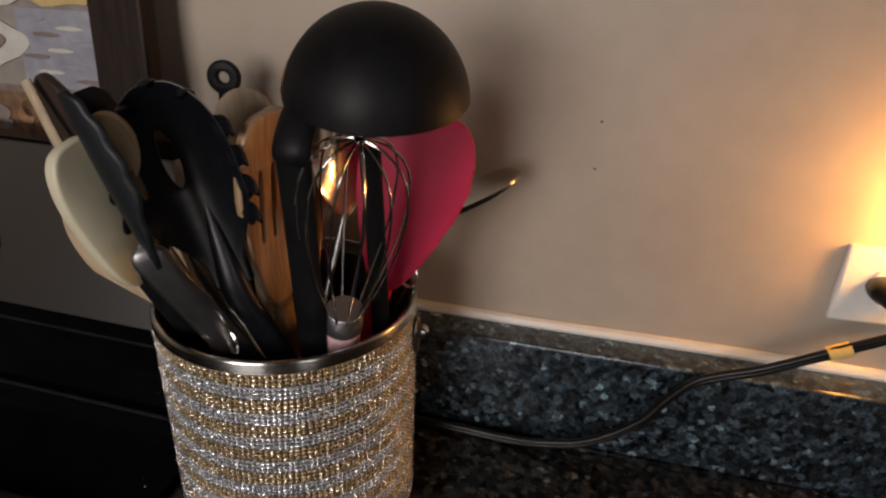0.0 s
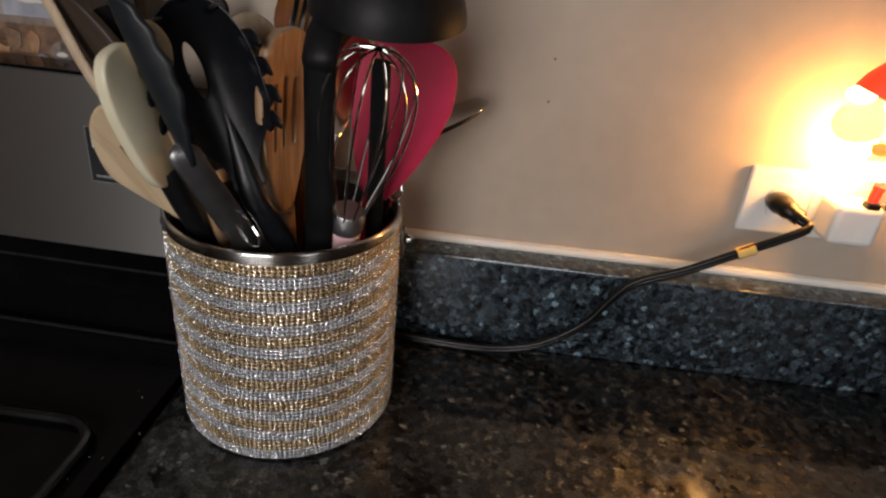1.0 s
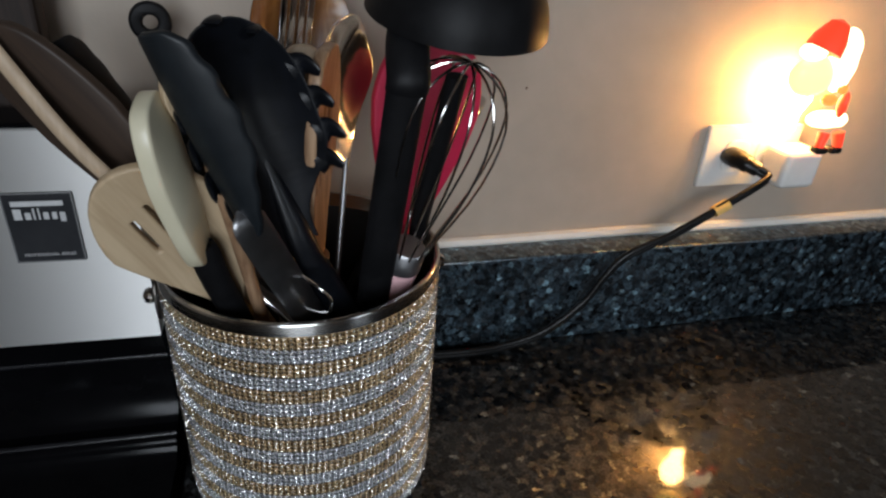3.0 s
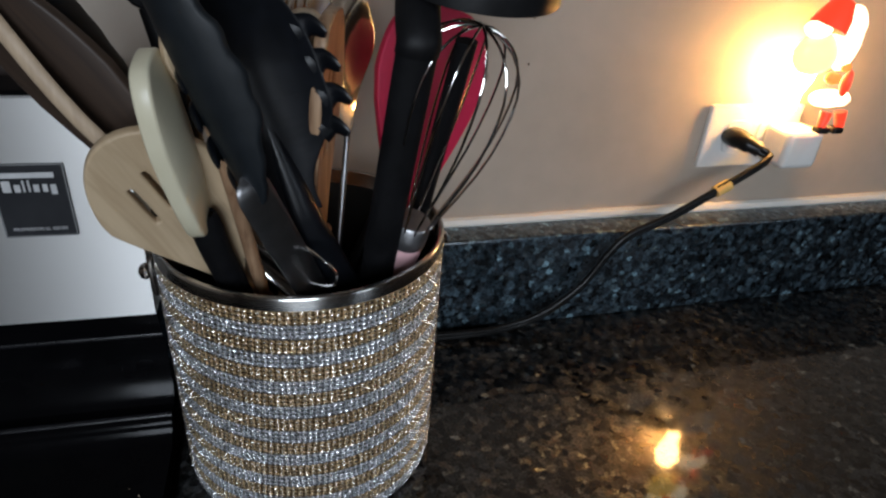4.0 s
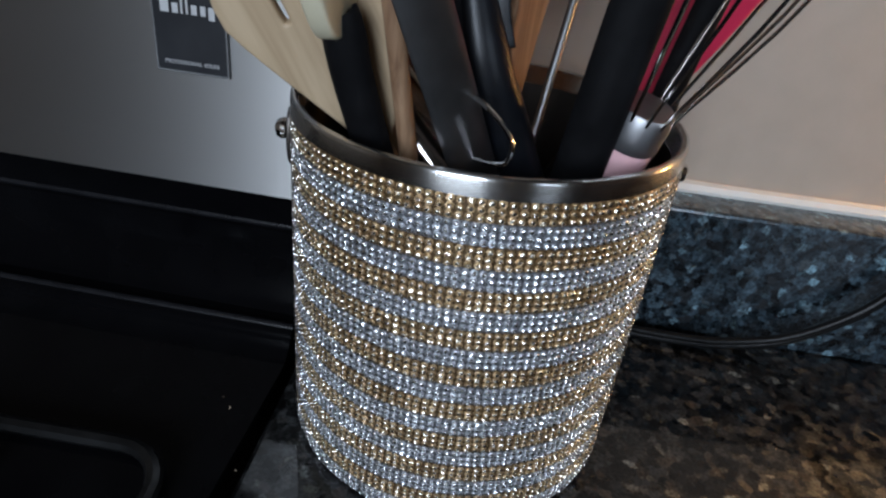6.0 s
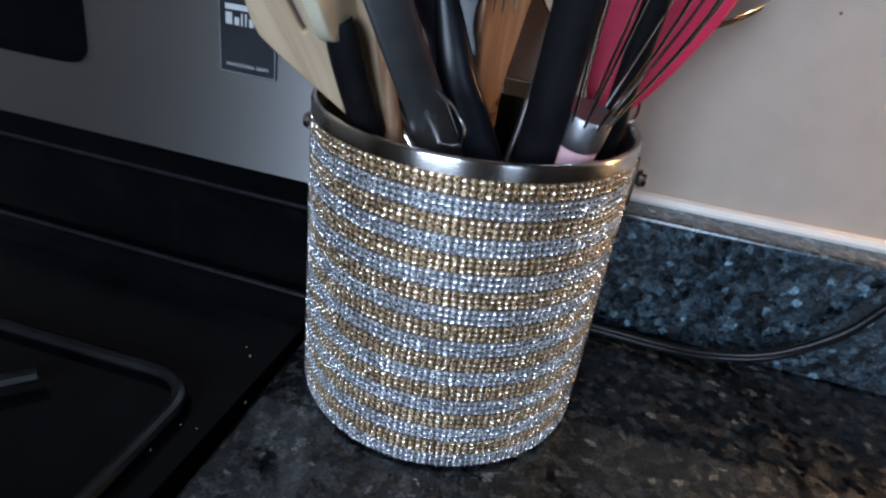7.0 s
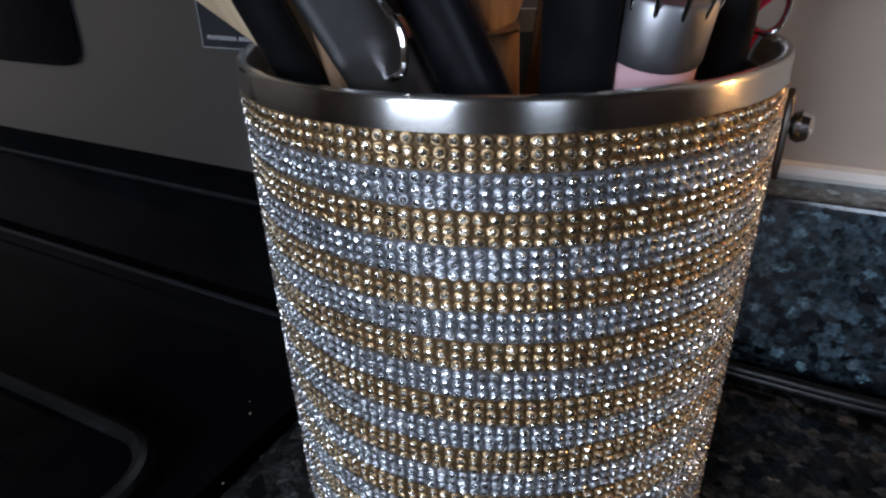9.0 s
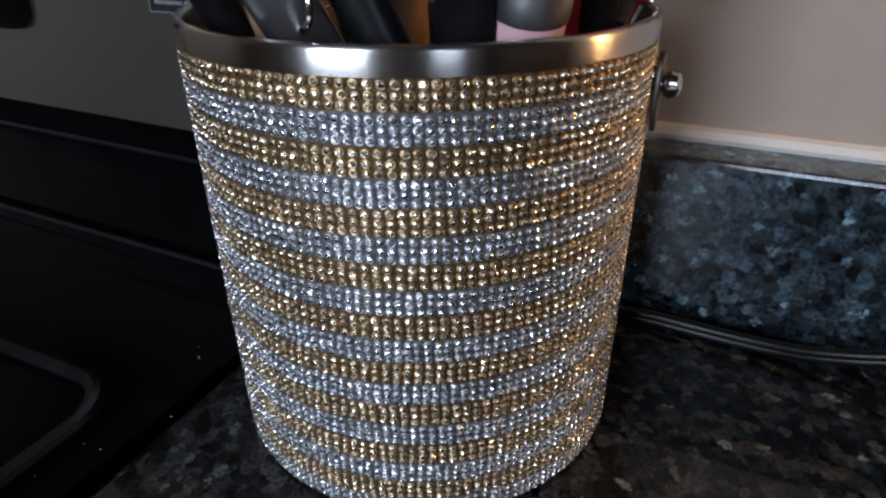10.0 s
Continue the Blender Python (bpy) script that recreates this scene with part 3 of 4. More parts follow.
for row in range(ROWS_N):
    band, inner = divmod(ROWS_N - 1 - row, 3)
    tone = "gold" if band % 2 == 0 else "silver"
    count = 148 if tone == "gold" else 164
    z = 0.0018 + (row + 0.5) * PITCH + (1 - inner) * -0.00012
    r = RB - 0.0008 + (RT - RB) * z / H
    if z < 0.006:
        r -= 0.0025 * (1 - z / 0.006) ** 2
    shift = 0.37 * (band * 7 % 5) + rng.uniform(0, 0.08)
    for k in range(count):
        a = 2 * math.pi * (k + shift + rng.normal(0, 0.035)) / count - math.pi / 2
        zz = z + rng.normal(0, 0.00007) + 0.0003 * math.sin(a * 3 + band)
        m = Matrix.Translation((r * math.cos(a), r * math.sin(a), zz)) @ Matrix.Rotation(a, 4, "Z") @ Euler((rng.uniform(-0.4, 0.4), rng.normal(0, 0.09), rng.normal(0, 0.09))).to_matrix().to_4x4()
        if 51 > row >= 30 and abs(math.degrees(a) + 78) < 17.5 and len(singles) < 300:
            singles.append((tone, m))
            continue
        vs, fs = joined[tone]
        sv = stones[tone][0]
        b = len(vs) * len(sv)
        mm = np.array(m)
        vs.append(sv @ mm[:3, :3].T + mm[:3, 3])
        fs += [tuple(i + b for i in f) for f in sf]
for tone, m in singles:
    ob = new("rhinestone", stone_mesh[tone])
    ob.parent, ob.matrix_local = holder, m
for tone in stones:
    vs, fs = joined[tone]
    me = bpy.data.meshes.new("rhinestone_band")
    me.from_pydata(np.concatenate(vs).tolist(), [], fs)
    for mat in STONE_MATS[tone]:
        me.materials.append(mat)
    me.polygons.foreach_set("material_index", crown * len(vs))
    me.polygons.foreach_set("use_smooth", [1 - c for c in crown] * len(vs))
    ob = new("rhinestone_band", me)
    ob.parent = holder
    tagged(ob, tone + " coloured rhinestone bands", "", "", "stuff")

# ---- utensils in the holder ----
IN_R = 0.082


def foot_of(rim_point, head):
    """Where a straight utensil through both points ends inside the holder."""
    p, h = Vector(rim_point), Vector(head)
    d = (p - h).normalized()
    best = p
    for i in range(200):
        q = p + d * (0.001 * i)
        if q.z < 0.008 or math.hypot(q.x, q.y) > IN_R:
            break
        best = q
    return best



def slot(cx, z0, z1, w):
    return list(reversed(oval(cx, (z0 + z1) / 2, w / 2, (z1 - z0) / 2, 16, 5.0)))


# pasta server: dished black head with teeth
def pasta_server():
    foot, top, rim = Vector((-0.003, -0.065, 0.232)), Vector((-0.0415, -0.062, 0.352)), Vector((0.0135, -0.060, 0.193))
    t = thing("pasta_server", "shiny black nylon pasta server with slot and teeth", "pasta server")
    m = stand(foot, top, (0.40, -0.90, 0.1))
    L, W, N = (top - foot).length, 0.0300, 0.0098

    def half(q):
        """Half the width at the share q of the length: a slim neck that widens into a round head."""
        if q > 0.62:
            return W * max(0.0, 1 - ((q - 0.62) / 0.38) ** 2) ** 0.45
        k = min(1.0, max(0.0, (q - 0.07) / 0.38))
        return N + (W - N) * k * k * (3 - 2 * k)

    steps = [i / 26 for i in range(21)] + [0.80, 0.84, 0.88, 0.92, 0.95, 0.975, 0.99]
    outline = [(half(q), L * q) for q in steps] + [(0, L)] + [(-half(q), L * q) for q in reversed(steps)]
    hole = list(reversed(oval(-0.0075, L * 0.66, 0.0060, 0.0195, 20)))

    def shape(x, y, z):
        q = z / L
        far = (x / W) ** 2 + (((q - 0.62) / 0.38) ** 2 * 0.8 if q > 0.62 else ((0.62 - q) / 0.62) ** 2 * 0.15)
        return Vector((x, y - 0.019 * far + 0.004, z))

    head = part("head", plate_mesh([outline, hole], 0.0040, 0.0012, shape, 0.0035), NYLON_SHINE, t)
    head.matrix_local = m
    for side in (-1, 1):
        for q in (0.33, 0.46, 0.60, 0.74):
            root = shape(side * half(q) * 0.97, 0.0015, L * q)
            mid = root + Vector((side * 0.0055, -0.0055, 0.0010))
            tip = root + Vector((side * 0.0085, -0.0130, -0.0045))
            tooth = part("tooth", tube(smooth_path([root, mid, tip], 4), (0.0082, 0.0074, 0.0066, 0.0060, 0.0055, 0.0050, 0.0044, 0.0036, 0.0020), 12, 0.42, side=(0, 0, 1)), NYLON_SHINE, t)
            tooth.matrix_local = m
    for x in (-0.016, 0.0, 0.016):
        root = shape(x, 0.0015, L * (0.99 - 9 * x * x / 0.03))
        tooth = part("tooth", tube(smooth_path([root, root + Vector((0, -0.005, 0.002)), root + Vector((0, -0.010, 0.001))], 4), (0.0060, 0.0058, 0.0054, 0.0050, 0.0046, 0.0042, 0.0037, 0.0030, 0.0018), 12, 0.45, side=(1, 0, 0)), NYLON_SHINE, t)
        tooth.matrix_local = m
    up = (top - foot).normalized()
    path = smooth_path([foot_of(rim, foot), rim, foot - up * 0.010, foot + up * 0.020 + Vector((0, 0.001, 0)), foot + up * 0.058 + Vector((0, 0.004, 0))], 8)
    n = len(path)
    part("handle", tube(path, [0.0094 if k < n - 15 else 0.0094 - 0.0079 * ((k - n + 15) / 14) ** 1.4 for k in range(n)], 16, 0.64, side=(1, 0.3, 0)), NYLON_SHINE, t)


def tongs():
    tip, low, rim = Vector((-0.0620, -0.114, 0.352)), Vector((-0.025, -0.103, 0.258)), Vector((-0.003, -0.077, 0.194))
    t = thing("tongs", "steel tongs with scalloped charcoal nylon heads in the bucket", "tongs")
    for off, nrm, name in ((Vector((0, 0, 0)), (-0.7, -0.7, 0.1), "head"), (Vector((-0.047, 0.074, -0.014)), (0.7, -0.6, 0.1), "head")):
        a, b = low + off, tip + off
        L, W = (b - a).length, 0.0175
        n = 64
        outline = []
        for i in range(n):
            g = 2 * math.pi * i / n - math.pi / 2
            s, c = math.sin(g), math.cos(g)
            q = 0.5 + 0.5 * s
            w = W * (0.42 + 0.58 * min(1, q * 2.2)) * abs(c) ** 0.5
            w *= 1 + 0.045 * math.sin(i * 2 * math.pi / n * 15)
            outline.append((math.copysign(w, c), L * q))

        def shape(x, y, z):
            return Vector((x, y + 0.009 * (x / W) ** 2 + 0.006 * (z / L) ** 2, z))

        head = part(name, plate_mesh([outline], 0.0035, 0.001, shape), GREY_NYLON if off.length == 0 else NYLON, t)
        head.matrix_local = stand(a, b, nrm)
        r2 = rim + off * 0.35
        path = smooth_path([foot_of(r2, a), r2, a, a.lerp(b, 0.16)], 5)
        part("arm", tube(path, [0.0100] * (len(path) - 4) + [0.0090, 0.0075, 0.0055, 0.0030], 14, 0.26, side=Vector((0.75, 0.6, 0.1))), CHROME if off.length else STEEL_ARM, t, "steel arm")
    c = Vector((0.0099, -0.0905, 0.2045))
    loop = [c + Vector((-0.016, 0.010, 0.016)), c + Vector((-0.006, 0.002, 0.011)), c + Vector((0.001, -0.001, 0.004)), c + Vector((0.001, -0.001, -0.004)), c + Vector((-0.004, 0.002, -0.007)), c + Vector((-0.012, 0.012, -0.010))]
    part("wire_loop", tube(smooth_path(loop, 6), 0.0010, 8), CHROME, t, "bright bent wire loop")


COLLAR = mottled("satin_collar_steel", (0.30, 0.30, 0.31), (0.38, 0.38, 0.39), 0.42, 120, metal=1.0, bump_strength=0.03)
STEEL_ARM = mottled("dull_steel", (0.19, 0.19, 0.195), (0.27, 0.27, 0.275), 0.38, 70, metal=1.0, bump_strength=0.03)


def spoon_head(name, t, foot, tip, normal, W, thick, mat, dish=0.0, slots=(), power=2.3, taper=0.35):
    """A spoon or spatula head that widens from foot to tip; dish: how deep its middle lies."""
    foot, tip = Vector(foot), Vector(tip)
    L = (tip - foot).length
    n = 48
    outline = []
    for i in range(n):
        g = 2 * math.pi * i / n - math.pi / 2
        s, c = math.sin(g), math.cos(g)
        q = 0.5 + 0.5 * math.copysign(abs(s) ** (2 / power), s)
        w = W * abs(c) ** (2 / power) * (taper + (1 - taper) * min(1.0, q * 1.7))
        outline.append((math.copysign(w, c), L * q))

    def shape(x, y, z):
        return Vector((x, y + dish * (1 - (x / W) ** 2) * math.sin(math.pi * min(1, max(0, z / L))), z))

    ob = part(name, plate_mesh([outline] + [slot(x, z0 * L, z1 * L, w) for x, z0, z1, w in slots], thick, min(thick * 0.35, 0.0015), shape if dish else None), mat, t)
    ob.matrix_local = stand(foot, tip, normal)
    return ob


def rod(name, t, pts, r, mat, flat=1.0, side=None, label=""):
    return part(name, tube(smooth_path(pts, 5), r, 12, flat, side=side), mat, t, label)


def make_utensils():
    pasta_server()
    tongs()
    # cream silicone spatula spoon
    t = thing("silicone_spatula", "cream silicone spatula with a black handle standing in the bucket", "spatula")
    foot, tip, rim = Vector((-0.0555, -0.080, 0.236)), Vector((-0.0660, -0.105, 0.325)), Vector((-0.047, -0.064, 0.196))
    spoon_head("head", t, foot, tip, (1.0, -0.12, 0.1), 0.0205, 0.008, CREAM, -0.004, power=3.2, taper=0.8)
    rod("handle", t, [foot_of(rim, foot), rim, foot + Vector((0.002, 0, 0)), foot.lerp(tip, 0.05)], 0.0085, NYLON, 0.7, (1, 0, 0), "black handle")
    # pale slotted spoon
    t = thing("slotted_spoon", "pale wooden slotted spoon leaning out of the bucket", "spoon")
    foot, tip, rim = Vector((-0.0425, -0.048, 0.181)), Vector((-0.085, -0.086, 0.287)), Vector((-0.038, -0.047, 0.177))
    spoon_head("head", t, foot, tip, (-0.1, -1, 0.15), 0.0365, 0.006, BEIGE, 0.003, [(-0.0135, 0.52, 0.76, 0.0062), (-0.002, 0.57, 0.82, 0.0062), (0.0095, 0.58, 0.82, 0.0062)], power=2.1, taper=0.22)
    rod("handle", t, [foot_of((-0.031, -0.042, 0.160), foot), (-0.031, -0.042, 0.160), foot, foot.lerp(tip, 0.08)], 0.0045, BEIGE)
    # tan spoon seen from its edge, and the dark one behind it
    t = thing("wooden_spatula", "tan wooden spatula leaning far out of the bucket", "spatula")
    foot, tip, rim = Vector((-0.062, -0.036, 0.227)), Vector((-0.1418, -0.038, 0.3425)), Vector((-0.047, -0.032, 0.192))
    spoon_head("head", t, foot, tip, (0.25, 0.9, 0.4), 0.026, 0.006, BROWN, 0.004, power=2.6, taper=0.6)
    rod("edge", t, [foot + Vector((-0.003, -0.012, 0.0)), foot.lerp(tip, 0.5) + Vector((-0.004, -0.022, 0)), tip + Vector((0, -0.01, 0))], 0.0042, TAN, 0.6)
    rod("handle", t, [foot_of(rim, foot), rim, foot], 0.007, TAN)
    # pale spoon whose tip shows behind the tongs
    t = thing("wooden_spoon", "pale wooden spoon standing behind the tongs in the bucket", "spoon")
    spoon_head("head", t, (-0.0462, -0.0858, 0.304), (-0.0515, -0.094, 0.340), (0.5, -1, 0.1), 0.0105, 0.006, BEIGE, 0.003, power=2.2, taper=0.6)
    # Handle in a browner wood tone than the head.
    rod("handle", t, [foot_of((-0.031, -0.062, 0.195), (-0.0400, -0.076, 0.262)), (-0.031, -0.062, 0.195), (-0.0400, -0.076, 0.262), (-0.0468, -0.0867, 0.308)], 0.0040, OLIVE, label="brown wooden handle")
    # streaked slotted turner
    t = thing("wooden_turner", "streaked brown wooden turner with slots standing in the bucket", "turner")
    foot, tip, rim = Vector((0.008, -0.028, 0.202)), Vector((0.0175, -0.040, 0.336)), Vector((0.007, -0.024, 0.184))
    spoon_head("head", t, foot, tip, (0.95, -0.31, 0.0), 0.0285, 0.007, OLIVE, 0.004, [(-0.011, 0.36, 0.76, 0.0060), (0.0, 0.36, 0.78, 0.0060), (0.011, 0.36, 0.76, 0.0060)], power=3.2, taper=0.45)
    rod("handle", t, [foot_of(rim, foot), rim, foot], 0.008, OLIVE)
    t = thing("pale_spatula", "plain pale wooden spatula standing in the bucket", "spatula")
    foot, tip, rim = Vector((-0.006, -0.006, 0.202)), Vector((0.0065, -0.012, 0.331)), Vector((-0.008, -0.005, 0.184))
    spoon_head("head", t, foot, tip, (0.1, -1, 0.0), 0.015, 0.006, TAN, 0.0, power=3.0, taper=0.6)
    rod("handle", t, [foot_of(rim, foot), rim, foot], 0.007, TAN)
    # black ladle
    t = thing("ladle", "large matt black nylon ladle hanging its bowl over the bucket", "ladle")
    c, R = Vector((0.0866, -0.0479, 0.3494)), 0.0506
    axis = Vector((0.071, -0.208, 1.0))
    q = axis.to_track_quat("Z", "Y").to_matrix().to_4x4()
    q.translation = c
    outer = [(R * math.cos(radians(a)), R * math.sin(radians(a)) * 1.02) for a in range(90, 5, -6)]
    inner = [((R - 0.003) * math.cos(radians(a)), (R - 0.003) * math.sin(radians(a)) * 1.02) for a in range(6, 91, 6)]
    outer[0] = (0, outer[0][1])
    inner[-1] = (0, inner[-1][1])
    bowl = part("bowl", lathe(outer + inner, 64), NYLON, t)
    bowl.matrix_local = q
    joint, rim = Vector((0.0535, -0.087, 0.331)), Vector((0.0425, -0.054, 0.193))
    rod("handle", t, [foot_of(rim, joint), rim, joint], 0.0105, NYLON, 0.4, (1, -0.1, 0))
    part("neck", tube(smooth_path([joint + (rim - joint) * 0.05, joint, joint + Vector((0.001, 0.010, 0.014)), joint + Vector((0.006, 0.024, 0.028))], 5), 0.0112, 12, 0.5, side=(1, -0.1, 0)), NYLON, t)
    # whisk
    t = thing("whisk", "steel balloon whisk with a pale pink handle standing in the bucket", "whisk")
    a, b = Vector((0.0608, -0.0452, 0.2004)), Vector((0.0872, -0.0790, 0.3370))
    d = (b - a).normalized()
    foot = foot_of(a, b)
    m = stand(a, b, (0, -1, 0))
    L = (b - a).length
    part("handle", tube([foot, a - d * 0.0008], 0.0121, 20), PALE_PINK, t, "pale pink grip")
    fer = part("ferrule", lathe([(0, -0.001), (0.0126, -0.001), (0.0128, 0.0), (0.0126, 0.0148), (0.0116, 0.016), (0, 0.0161)], 28), COLLAR, t, "satin steel collar")
    fer.matrix_local = m
    for k in range(6):
        g = math.pi * k / 6
        pts = []
        for i in range(29):
            s = -1 + 2 * i / 28
            z = L * (1 - abs(s) ** 2.4)
            q = z / L
            rr = 0.0088 + 0.0222 * math.sin(math.pi / 2 * min(1, q / 0.72)) ** 1.3
            if q > 0.72:
                rr = 0.031 * max(0.0, 1 - ((q - 0.72) / 0.28) ** 2.6) ** 0.5
            pts.append((math.copysign(rr, s) * math.cos(g) if abs(s) > 1e-6 else 0, math.copysign(rr, s) * math.sin(g) if abs(s) > 1e-6 else 0, z))
        wire = part("wire", tube(pts, 0.00075, 8), CHROME, t)
        wire.matrix_local = m
    # hot pink spatula
    t = thing("silicone_scraper", "hot pink silicone spatula standing in the bucket", "spatula")
    foot, tip, rim = Vector((0.071, 0.008, 0.203)), Vector((0.0985, 0.030, 0.328)), Vector((0.067, 0.004, 0.186))
    spoon_head("head", t, foot, tip, (0.2, -1, 0.2), 0.0385, 0.008, PINK, 0.0, power=3.4, taper=0.36)
    rod("handle", t, [foot_of(rim, foot), rim, foot], 0.0075, PINK)
    # black handled tool beside the whisk
    t = thing("kitchen_tool", "slim black handled kitchen tool with a steel hanging ring", "kitchen tool")
    rod("handle", t, [foot_of((0.076, -0.014, 0.190), (0.086, -0.055, 0.320)), (0.076, -0.014, 0.190), (0.078, -0.022, 0.222), (0.086, -0.060, 0.326)], 0.0065, NYLON, 0.6)
    ringpts = [Vector((0.0855, 0.0265, 0.2045)) + Vector((0.006 * math.cos(2 * math.pi * i / 20), 0.002 * math.sin(2 * math.pi * i / 20), 0.009 * math.sin(2 * math.pi * i / 20))) for i in range(20)]
    part("ring", tube(ringpts, 0.0011, 8, closed=True), CHROME, t, "small steel ring")
    part("ring_stem", tube(smooth_path([(0.066, 0.022, 0.13), (0.077, 0.025, 0.175), (0.0845, 0.0265, 0.196)], 5), 0.002, 8), CHROME, t)
    # upside-down black handle with a hanging eye
    t = thing("hanging_handle", "black nylon utensil handle with a round hanging eye", "kitchen tool")
    c = Vector((-0.0915, 0.0915, 0.3265))
    m = Matrix.Translation(c) @ pose(0, 0, 0, 0, 0, 10)
    eye = part("eye", plate_mesh([oval(0, 0, 0.0115, 0.0115, 28), list(reversed(oval(0, 0, 0.0070, 0.0070, 20)))], 0.007, 0.0022), NYLON, t)
    eye.matrix_local = m
    rod("handle", t, [(-0.045, 0.045, 0.06), (-0.064, 0.060, 0.192), (-0.085, 0.084, 0.292), (-0.090, 0.090, 0.314)], 0.007, NYLON, 0.7)
    # wooden round spoon at the back
    t = thing("wooden_spoon", "round pale wooden spoon standing at the back of the bucket", "spoon")
    spoon_head("head", t, (-0.024, 0.002, 0.262), (-0.027, 0.010, 0.3365), (0.2, -1, 0.2), 0.024, 0.007, TAN, 0.006, power=2.1, taper=0.8)
    rod("handle", t, [foot_of((-0.018, -0.004, 0.190), (-0.024, 0.002, 0.262)), (-0.018, -0.004, 0.190), (-0.024, 0.002, 0.264)], 0.006, TAN)
    # steel spoon
    t = thing("steel_spoon", "polished steel serving spoon standing in the bucket", "spoon")
    spoon_head("head", t, (0.034, 0.030, 0.245), (0.040, 0.038, 0.342), (0.80, -0.6, 0.05), 0.032, 0.002, CHROME, 0.014, power=2.1, taper=0.55)
    rod("handle", t, [foot_of((0.026, 0.010, 0.190), (0.034, 0.030, 0.247)), (0.026, 0.010, 0.190), (0.034, 0.030, 0.247)], 0.0022, STEEL_ARM)
    # dark spoon behind
    t = thing("serving_spoon", "large glossy amber-brown wooden spoon at the back of the bucket", "spoon")
    spoon_head("head", t, (0.006, 0.056, 0.262), (0.012, 0.074, 0.372), (0.25, -1, 0.1), 0.036, 0.0025, AMBER, 0.014, power=2.1, taper=0.55)
    rod("handle", t, [foot_of((0.002, 0.040, 0.190), (0.006, 0.056, 0.265)), (0.002, 0.040, 0.190), (0.006, 0.056, 0.265)], 0.0045, AMBER)
    # serving fork
    t = thing("serving_fork", "polished steel serving fork standing in the bucket", "fork")
    foot, tip = Vector((-0.003, 0.040, 0.288)), Vector((0.008, 0.054, 0.354))
    outline = [(-0.004, 0), (0.004, 0), (0.012, 0.012), (0.012, 0.066), (0.0085, 0.067), (0.008, 0.026), (0.0055, 0.026), (0.005, 0.067), (0.0018, 0.067), (0.0014, 0.026), (-0.0014, 0.026), (-0.0018, 0.067), (-0.005, 0.067), (-0.0055, 0.026), (-0.008, 0.026), (-0.0085, 0.067), (-0.012, 0.066), (-0.012, 0.012)]
    f = part("head", plate_mesh([outline], 0.0018, 0.0005), CHROME, t)
    f.matrix_local = stand(foot, tip, (0.5, -1, -0.3))
    rod("handle", t, [foot_of((-0.010, 0.022, 0.190), foot), (-0.010, 0.022, 0.190), foot + Vector((0, 0, 0.003))], 0.0035, CHROME, 0.5)
    # thin turner pointing at the wall
    t = thing("steel_turner", "thin steel bladed turner with a dark underside leaning to the wall", "turner")
    foot, tip = Vector((0.087, 0.045, 0.243)), Vector((0.1513, 0.1025, 0.2712))
    spoon_head("blade", t, foot, tip, (-0.3, -0.25, 1), 0.016, 0.0016, CHROME, 0.0, power=3.0, taper=0.7)
    spoon_head("underside", t, foot - Vector((0, 0, 0.003)), tip - Vector((0.004, 0.004, 0.0035)), (-0.3, -0.25, 1), 0.0155, 0.003, NYLON, 0.0, power=3.0, taper=0.7)
    rod("handle", t, [foot_of((0.058, 0.028, 0.190), (0.086, 0.045, 0.243)), (0.058, 0.028, 0.190), (0.077, 0.038, 0.229), (0.094, 0.051, 0.246)], 0.005, NYLON)


make_utensils()

# ---- socket, plug, cord and night light ----
socket = thing("wall_socket", "white plastic double socket plate on the beige wall", "socket")
part("plate", box(0.4183, 0.5340, WALL_Y - 0.006, WALL_Y + 0.001, 0.1595, 0.2275, 0.0025), WHITE_PLASTIC, socket)
for sx in (0.4565, 0.4960):
    part("outlet", plate_mesh([oval(0, 0, 0.015, 0.0175, 28, 3.5)], 0.003, 0.0006), WHITE_PLASTIC, socket).matrix_local = pose(sx, WALL_Y - 0.0068, 0.1935)
plug = thing("power_plug", "black power cord with a yellow tag, plugged in", "power cord")
part("plug_body", tube(smooth_path([(0.450, WALL_Y - 0.0085, 0.1955), (0.448, 0.128, 0.1965), (0.451, 0.115, 0.1955), (0.460, 0.105, 0.1915)], 5), [0.0125] * 8 + [0.011] * 4 + [0.009] * 4, 12, 0.8), RUBBER, plug)
CORD = [(0.457, 0.106, 0.1925), (0.465, 0.099, 0.188), (0.459, 0.093, 0.183), (0.413, 0.088, 0.1595), (0.366, 0.089, 0.1315), (0.322, 0.092, 0.109), (0.302, 0.093, 0.086), (0.281, 0.093, 0.053), (0.243, 0.092, 0.0235), (0.205, 0.094, 0.0095), (0.165, 0.094, 0.006), (0.08, 0.098, 0.0056), (-0.05, 0.098, 0.0056)]
line = smooth_path(CORD, 8)
for side in (-0.0024, 0.0024):
    part("cord", tube([q + Vector((0, -0.3 * side, side)) for q in line], 0.0031, 10), RUBBER, plug, "black twin flex")
part("tag", tube([Vector((0.4205, 0.0884, 0.1632)), Vector((0.4060, 0.0880, 0.1555))], 0.0066, 14, 0.8), TAG, plug, "yellow paper tag")

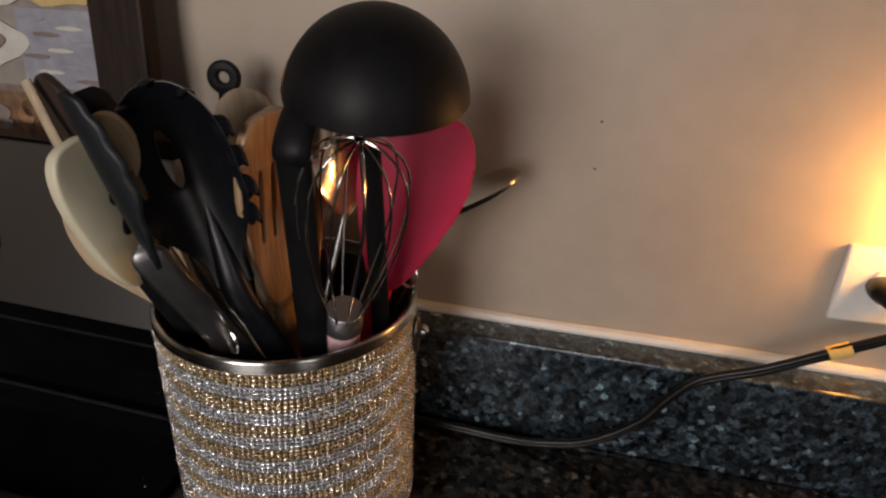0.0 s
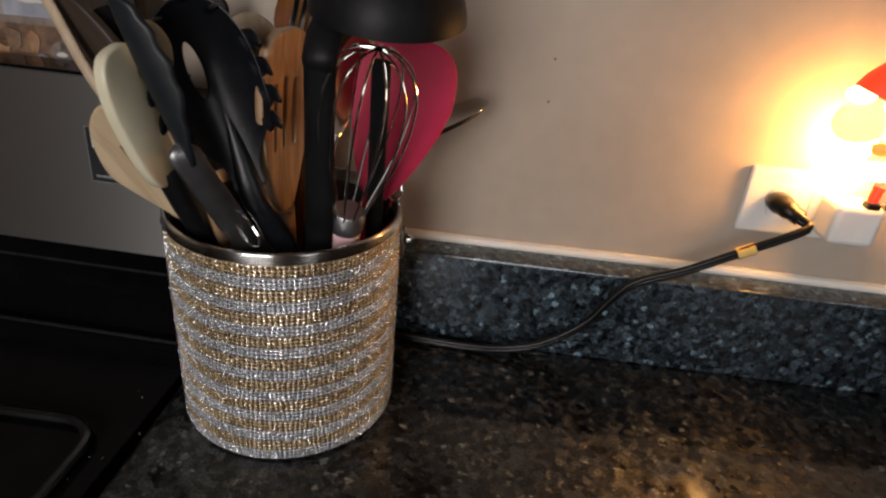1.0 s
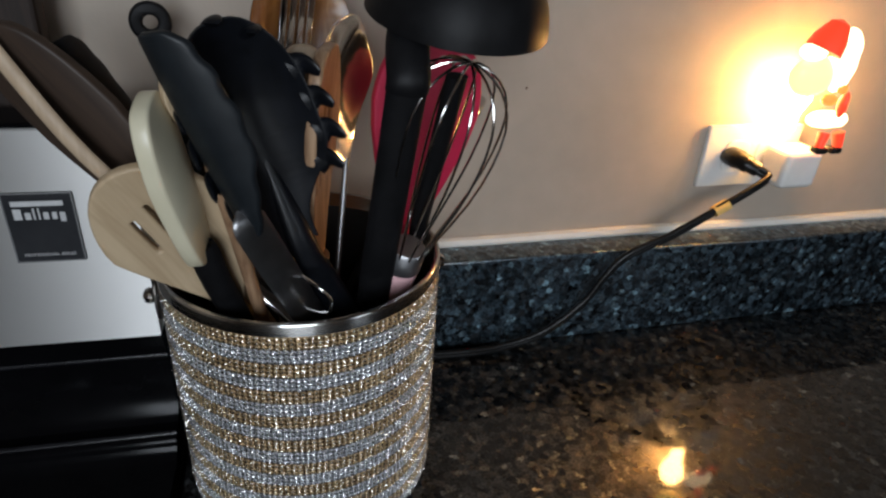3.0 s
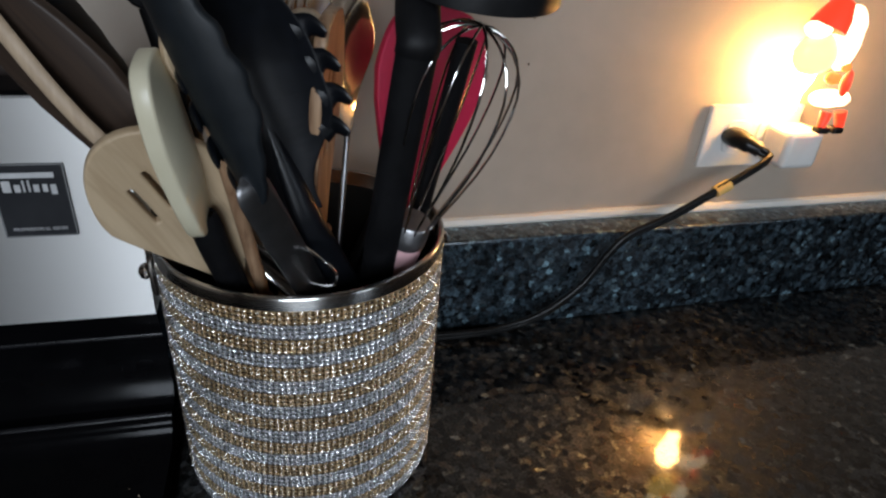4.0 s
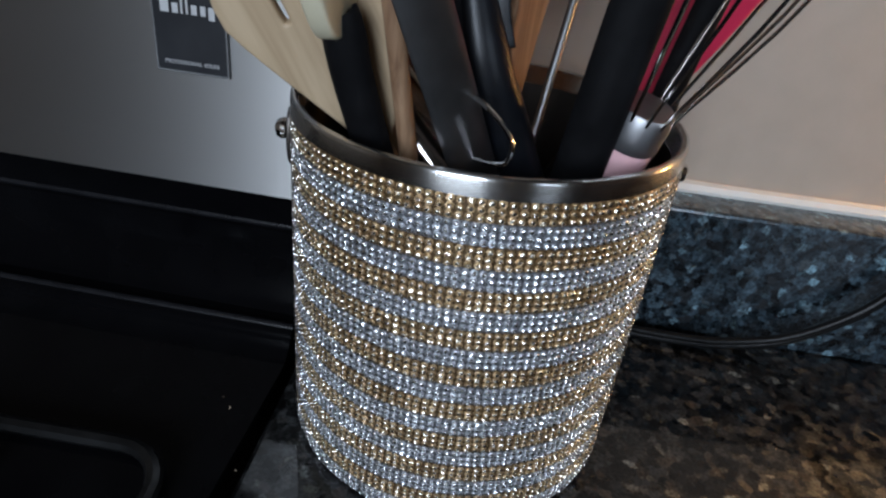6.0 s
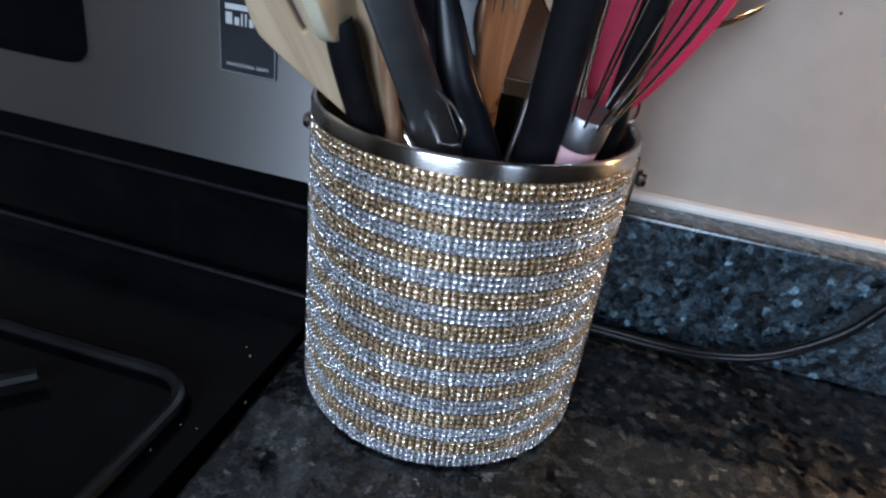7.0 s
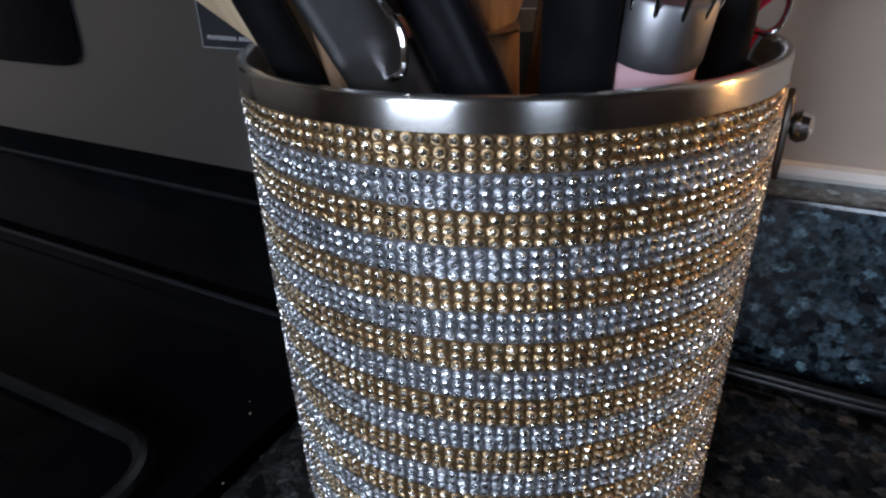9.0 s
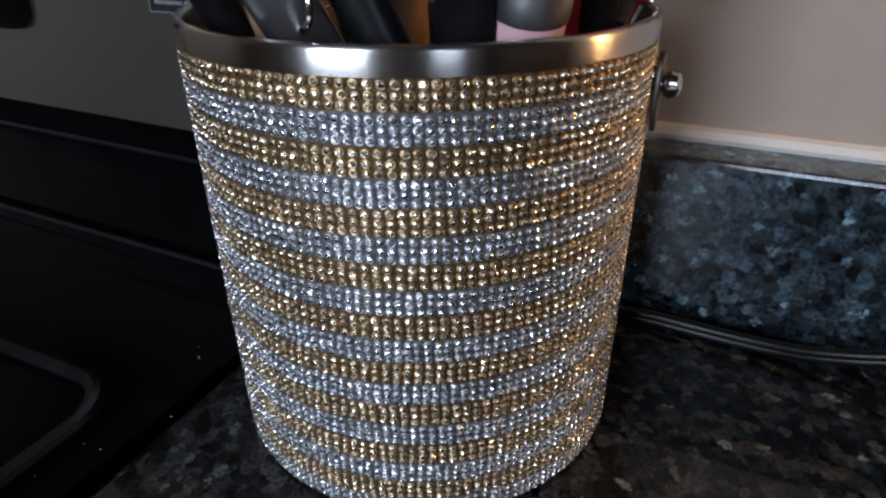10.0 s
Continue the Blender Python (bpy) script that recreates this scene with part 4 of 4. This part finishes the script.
night = thing("night_light", "lit night light with a red and white ornament", "night light")
part("plug_body", box(0.486, 0.530, 0.098, WALL_Y - 0.0102, 0.171, 0.211, 0.006, 3), WHITE_PLASTIC, night)
part("bulb", lathe([(0, -0.03), (0.008, -0.03), (0.009, -0.012), (0.014, 0.0), (0.016, 0.012), (0.012, 0.024), (0.005, 0.03), (0, 0.031)], 24), BULB, night, "glowing warm bulb").matrix_local = pose(0.491, 0.121, 0.259)
SHADE_Y = glow("lit_yellow_plastic", (1.0, 0.60, 0.14), 5.0, (0.8, 0.6, 0.1))
SHADE_W = glow("lit_white_plastic", (1.0, 0.78, 0.45), 6.0)
SHADE_R = glow("lit_red_plastic", (1.0, 0.05, 0.015), 1.6, (0.7, 0.04, 0.02))


def blob(name, mat, at, size, label=""):
    bm = bmesh.new()
    bmesh.ops.create_uvsphere(bm, u_segments=24, v_segments=16, radius=1.0, matrix=Matrix.LocRotScale(at, None, size))
    for v in bm.verts:
        v.co += 0.0012 * noise.noise_vector(v.co * 90)
    return part(name, bm, mat, night, label)


SHADE_O = glow("lit_orange_plastic", (1.0, 0.30, 0.05), 1.6, (0.6, 0.2, 0.05))
blob("globe", SHADE_Y, (0.470, 0.088, 0.290), (0.024, 0.012, 0.019), "yellow glowing panel")
blob("trim", SHADE_W, (0.4945, 0.084, 0.306), (0.0135, 0.011, 0.029))
blob("trim", SHADE_W, (0.4600, 0.085, 0.313), (0.012, 0.010, 0.008))
blob("panel", SHADE_O, (0.487, 0.077, 0.271), (0.0085, 0.005, 0.0060), "orange lit plastic panel")
blob("panel", SHADE_O, (0.4975, 0.077, 0.281), (0.0050, 0.004, 0.0040), "orange lit plastic panel")
blob("side", SHADE_R, (0.5065, 0.079, 0.266), (0.0042, 0.005, 0.0125), "red lit plastic side")
cap = part("cap", lathe([(0, 0.0), (0.017, 0.0), (0.015, 0.012), (0.009, 0.026), (0, 0.030)], 24), SHADE_R, night, "red lit cone")
cap.matrix_local = pose(0.470, 0.086, 0.313, 0, 22, 0)
blob("base", SHADE_W, (0.5030, 0.087, 0.2495), (0.0235, 0.010, 0.0085))
for x in (0.505, 0.522):
    part("foot", tube([(x, 0.086, 0.236), (x + 0.003 * (1 if x > 0.51 else -1), 0.084, 0.222)], [0.0058, 0.0040], 12), SHADE_R, night)
    part("boot", box(x - 0.0075, x + 0.0045, 0.078, 0.090, 0.2160, 0.2225, 0.002), RUBBER, night, "small black boot")

# ---- crumbs and marks ----
bm = bmesh.new()
for i in range(9):
    x, y = (-0.125 + rng.normal(0, 0.012), rng.uniform(-0.15, -0.02)) if i < 6 else (rng.uniform(0.13, 0.4), rng.uniform(-0.1, 0.08))
    r = rng.uniform(0.0004, 0.0009)
    bmesh.ops.create_icosphere(bm, subdivisions=1, radius=r, matrix=Matrix.LocRotScale((x, y, r * 0.7), Euler((i, i, i)), (1, 0.8, 0.7)))
tagged(part("crumbs", bm, TAN), "pale crumbs scattered on cooktop and worktop", "crumbs", "", "stuff")
for z in (0.306, 0.2660):
    mark = part("wall_mark", lathe([(0, 0.0006), (0.0008, 0.0004), (0.0012, 0.0), (0, 0.0)], 10), CABINET)
    mark.matrix_world = pose(0.2125, WALL_Y, z, 90, 0, 0)
    tagged(mark, "small brown nail mark in the painted wall", "nail mark", "nail marks")
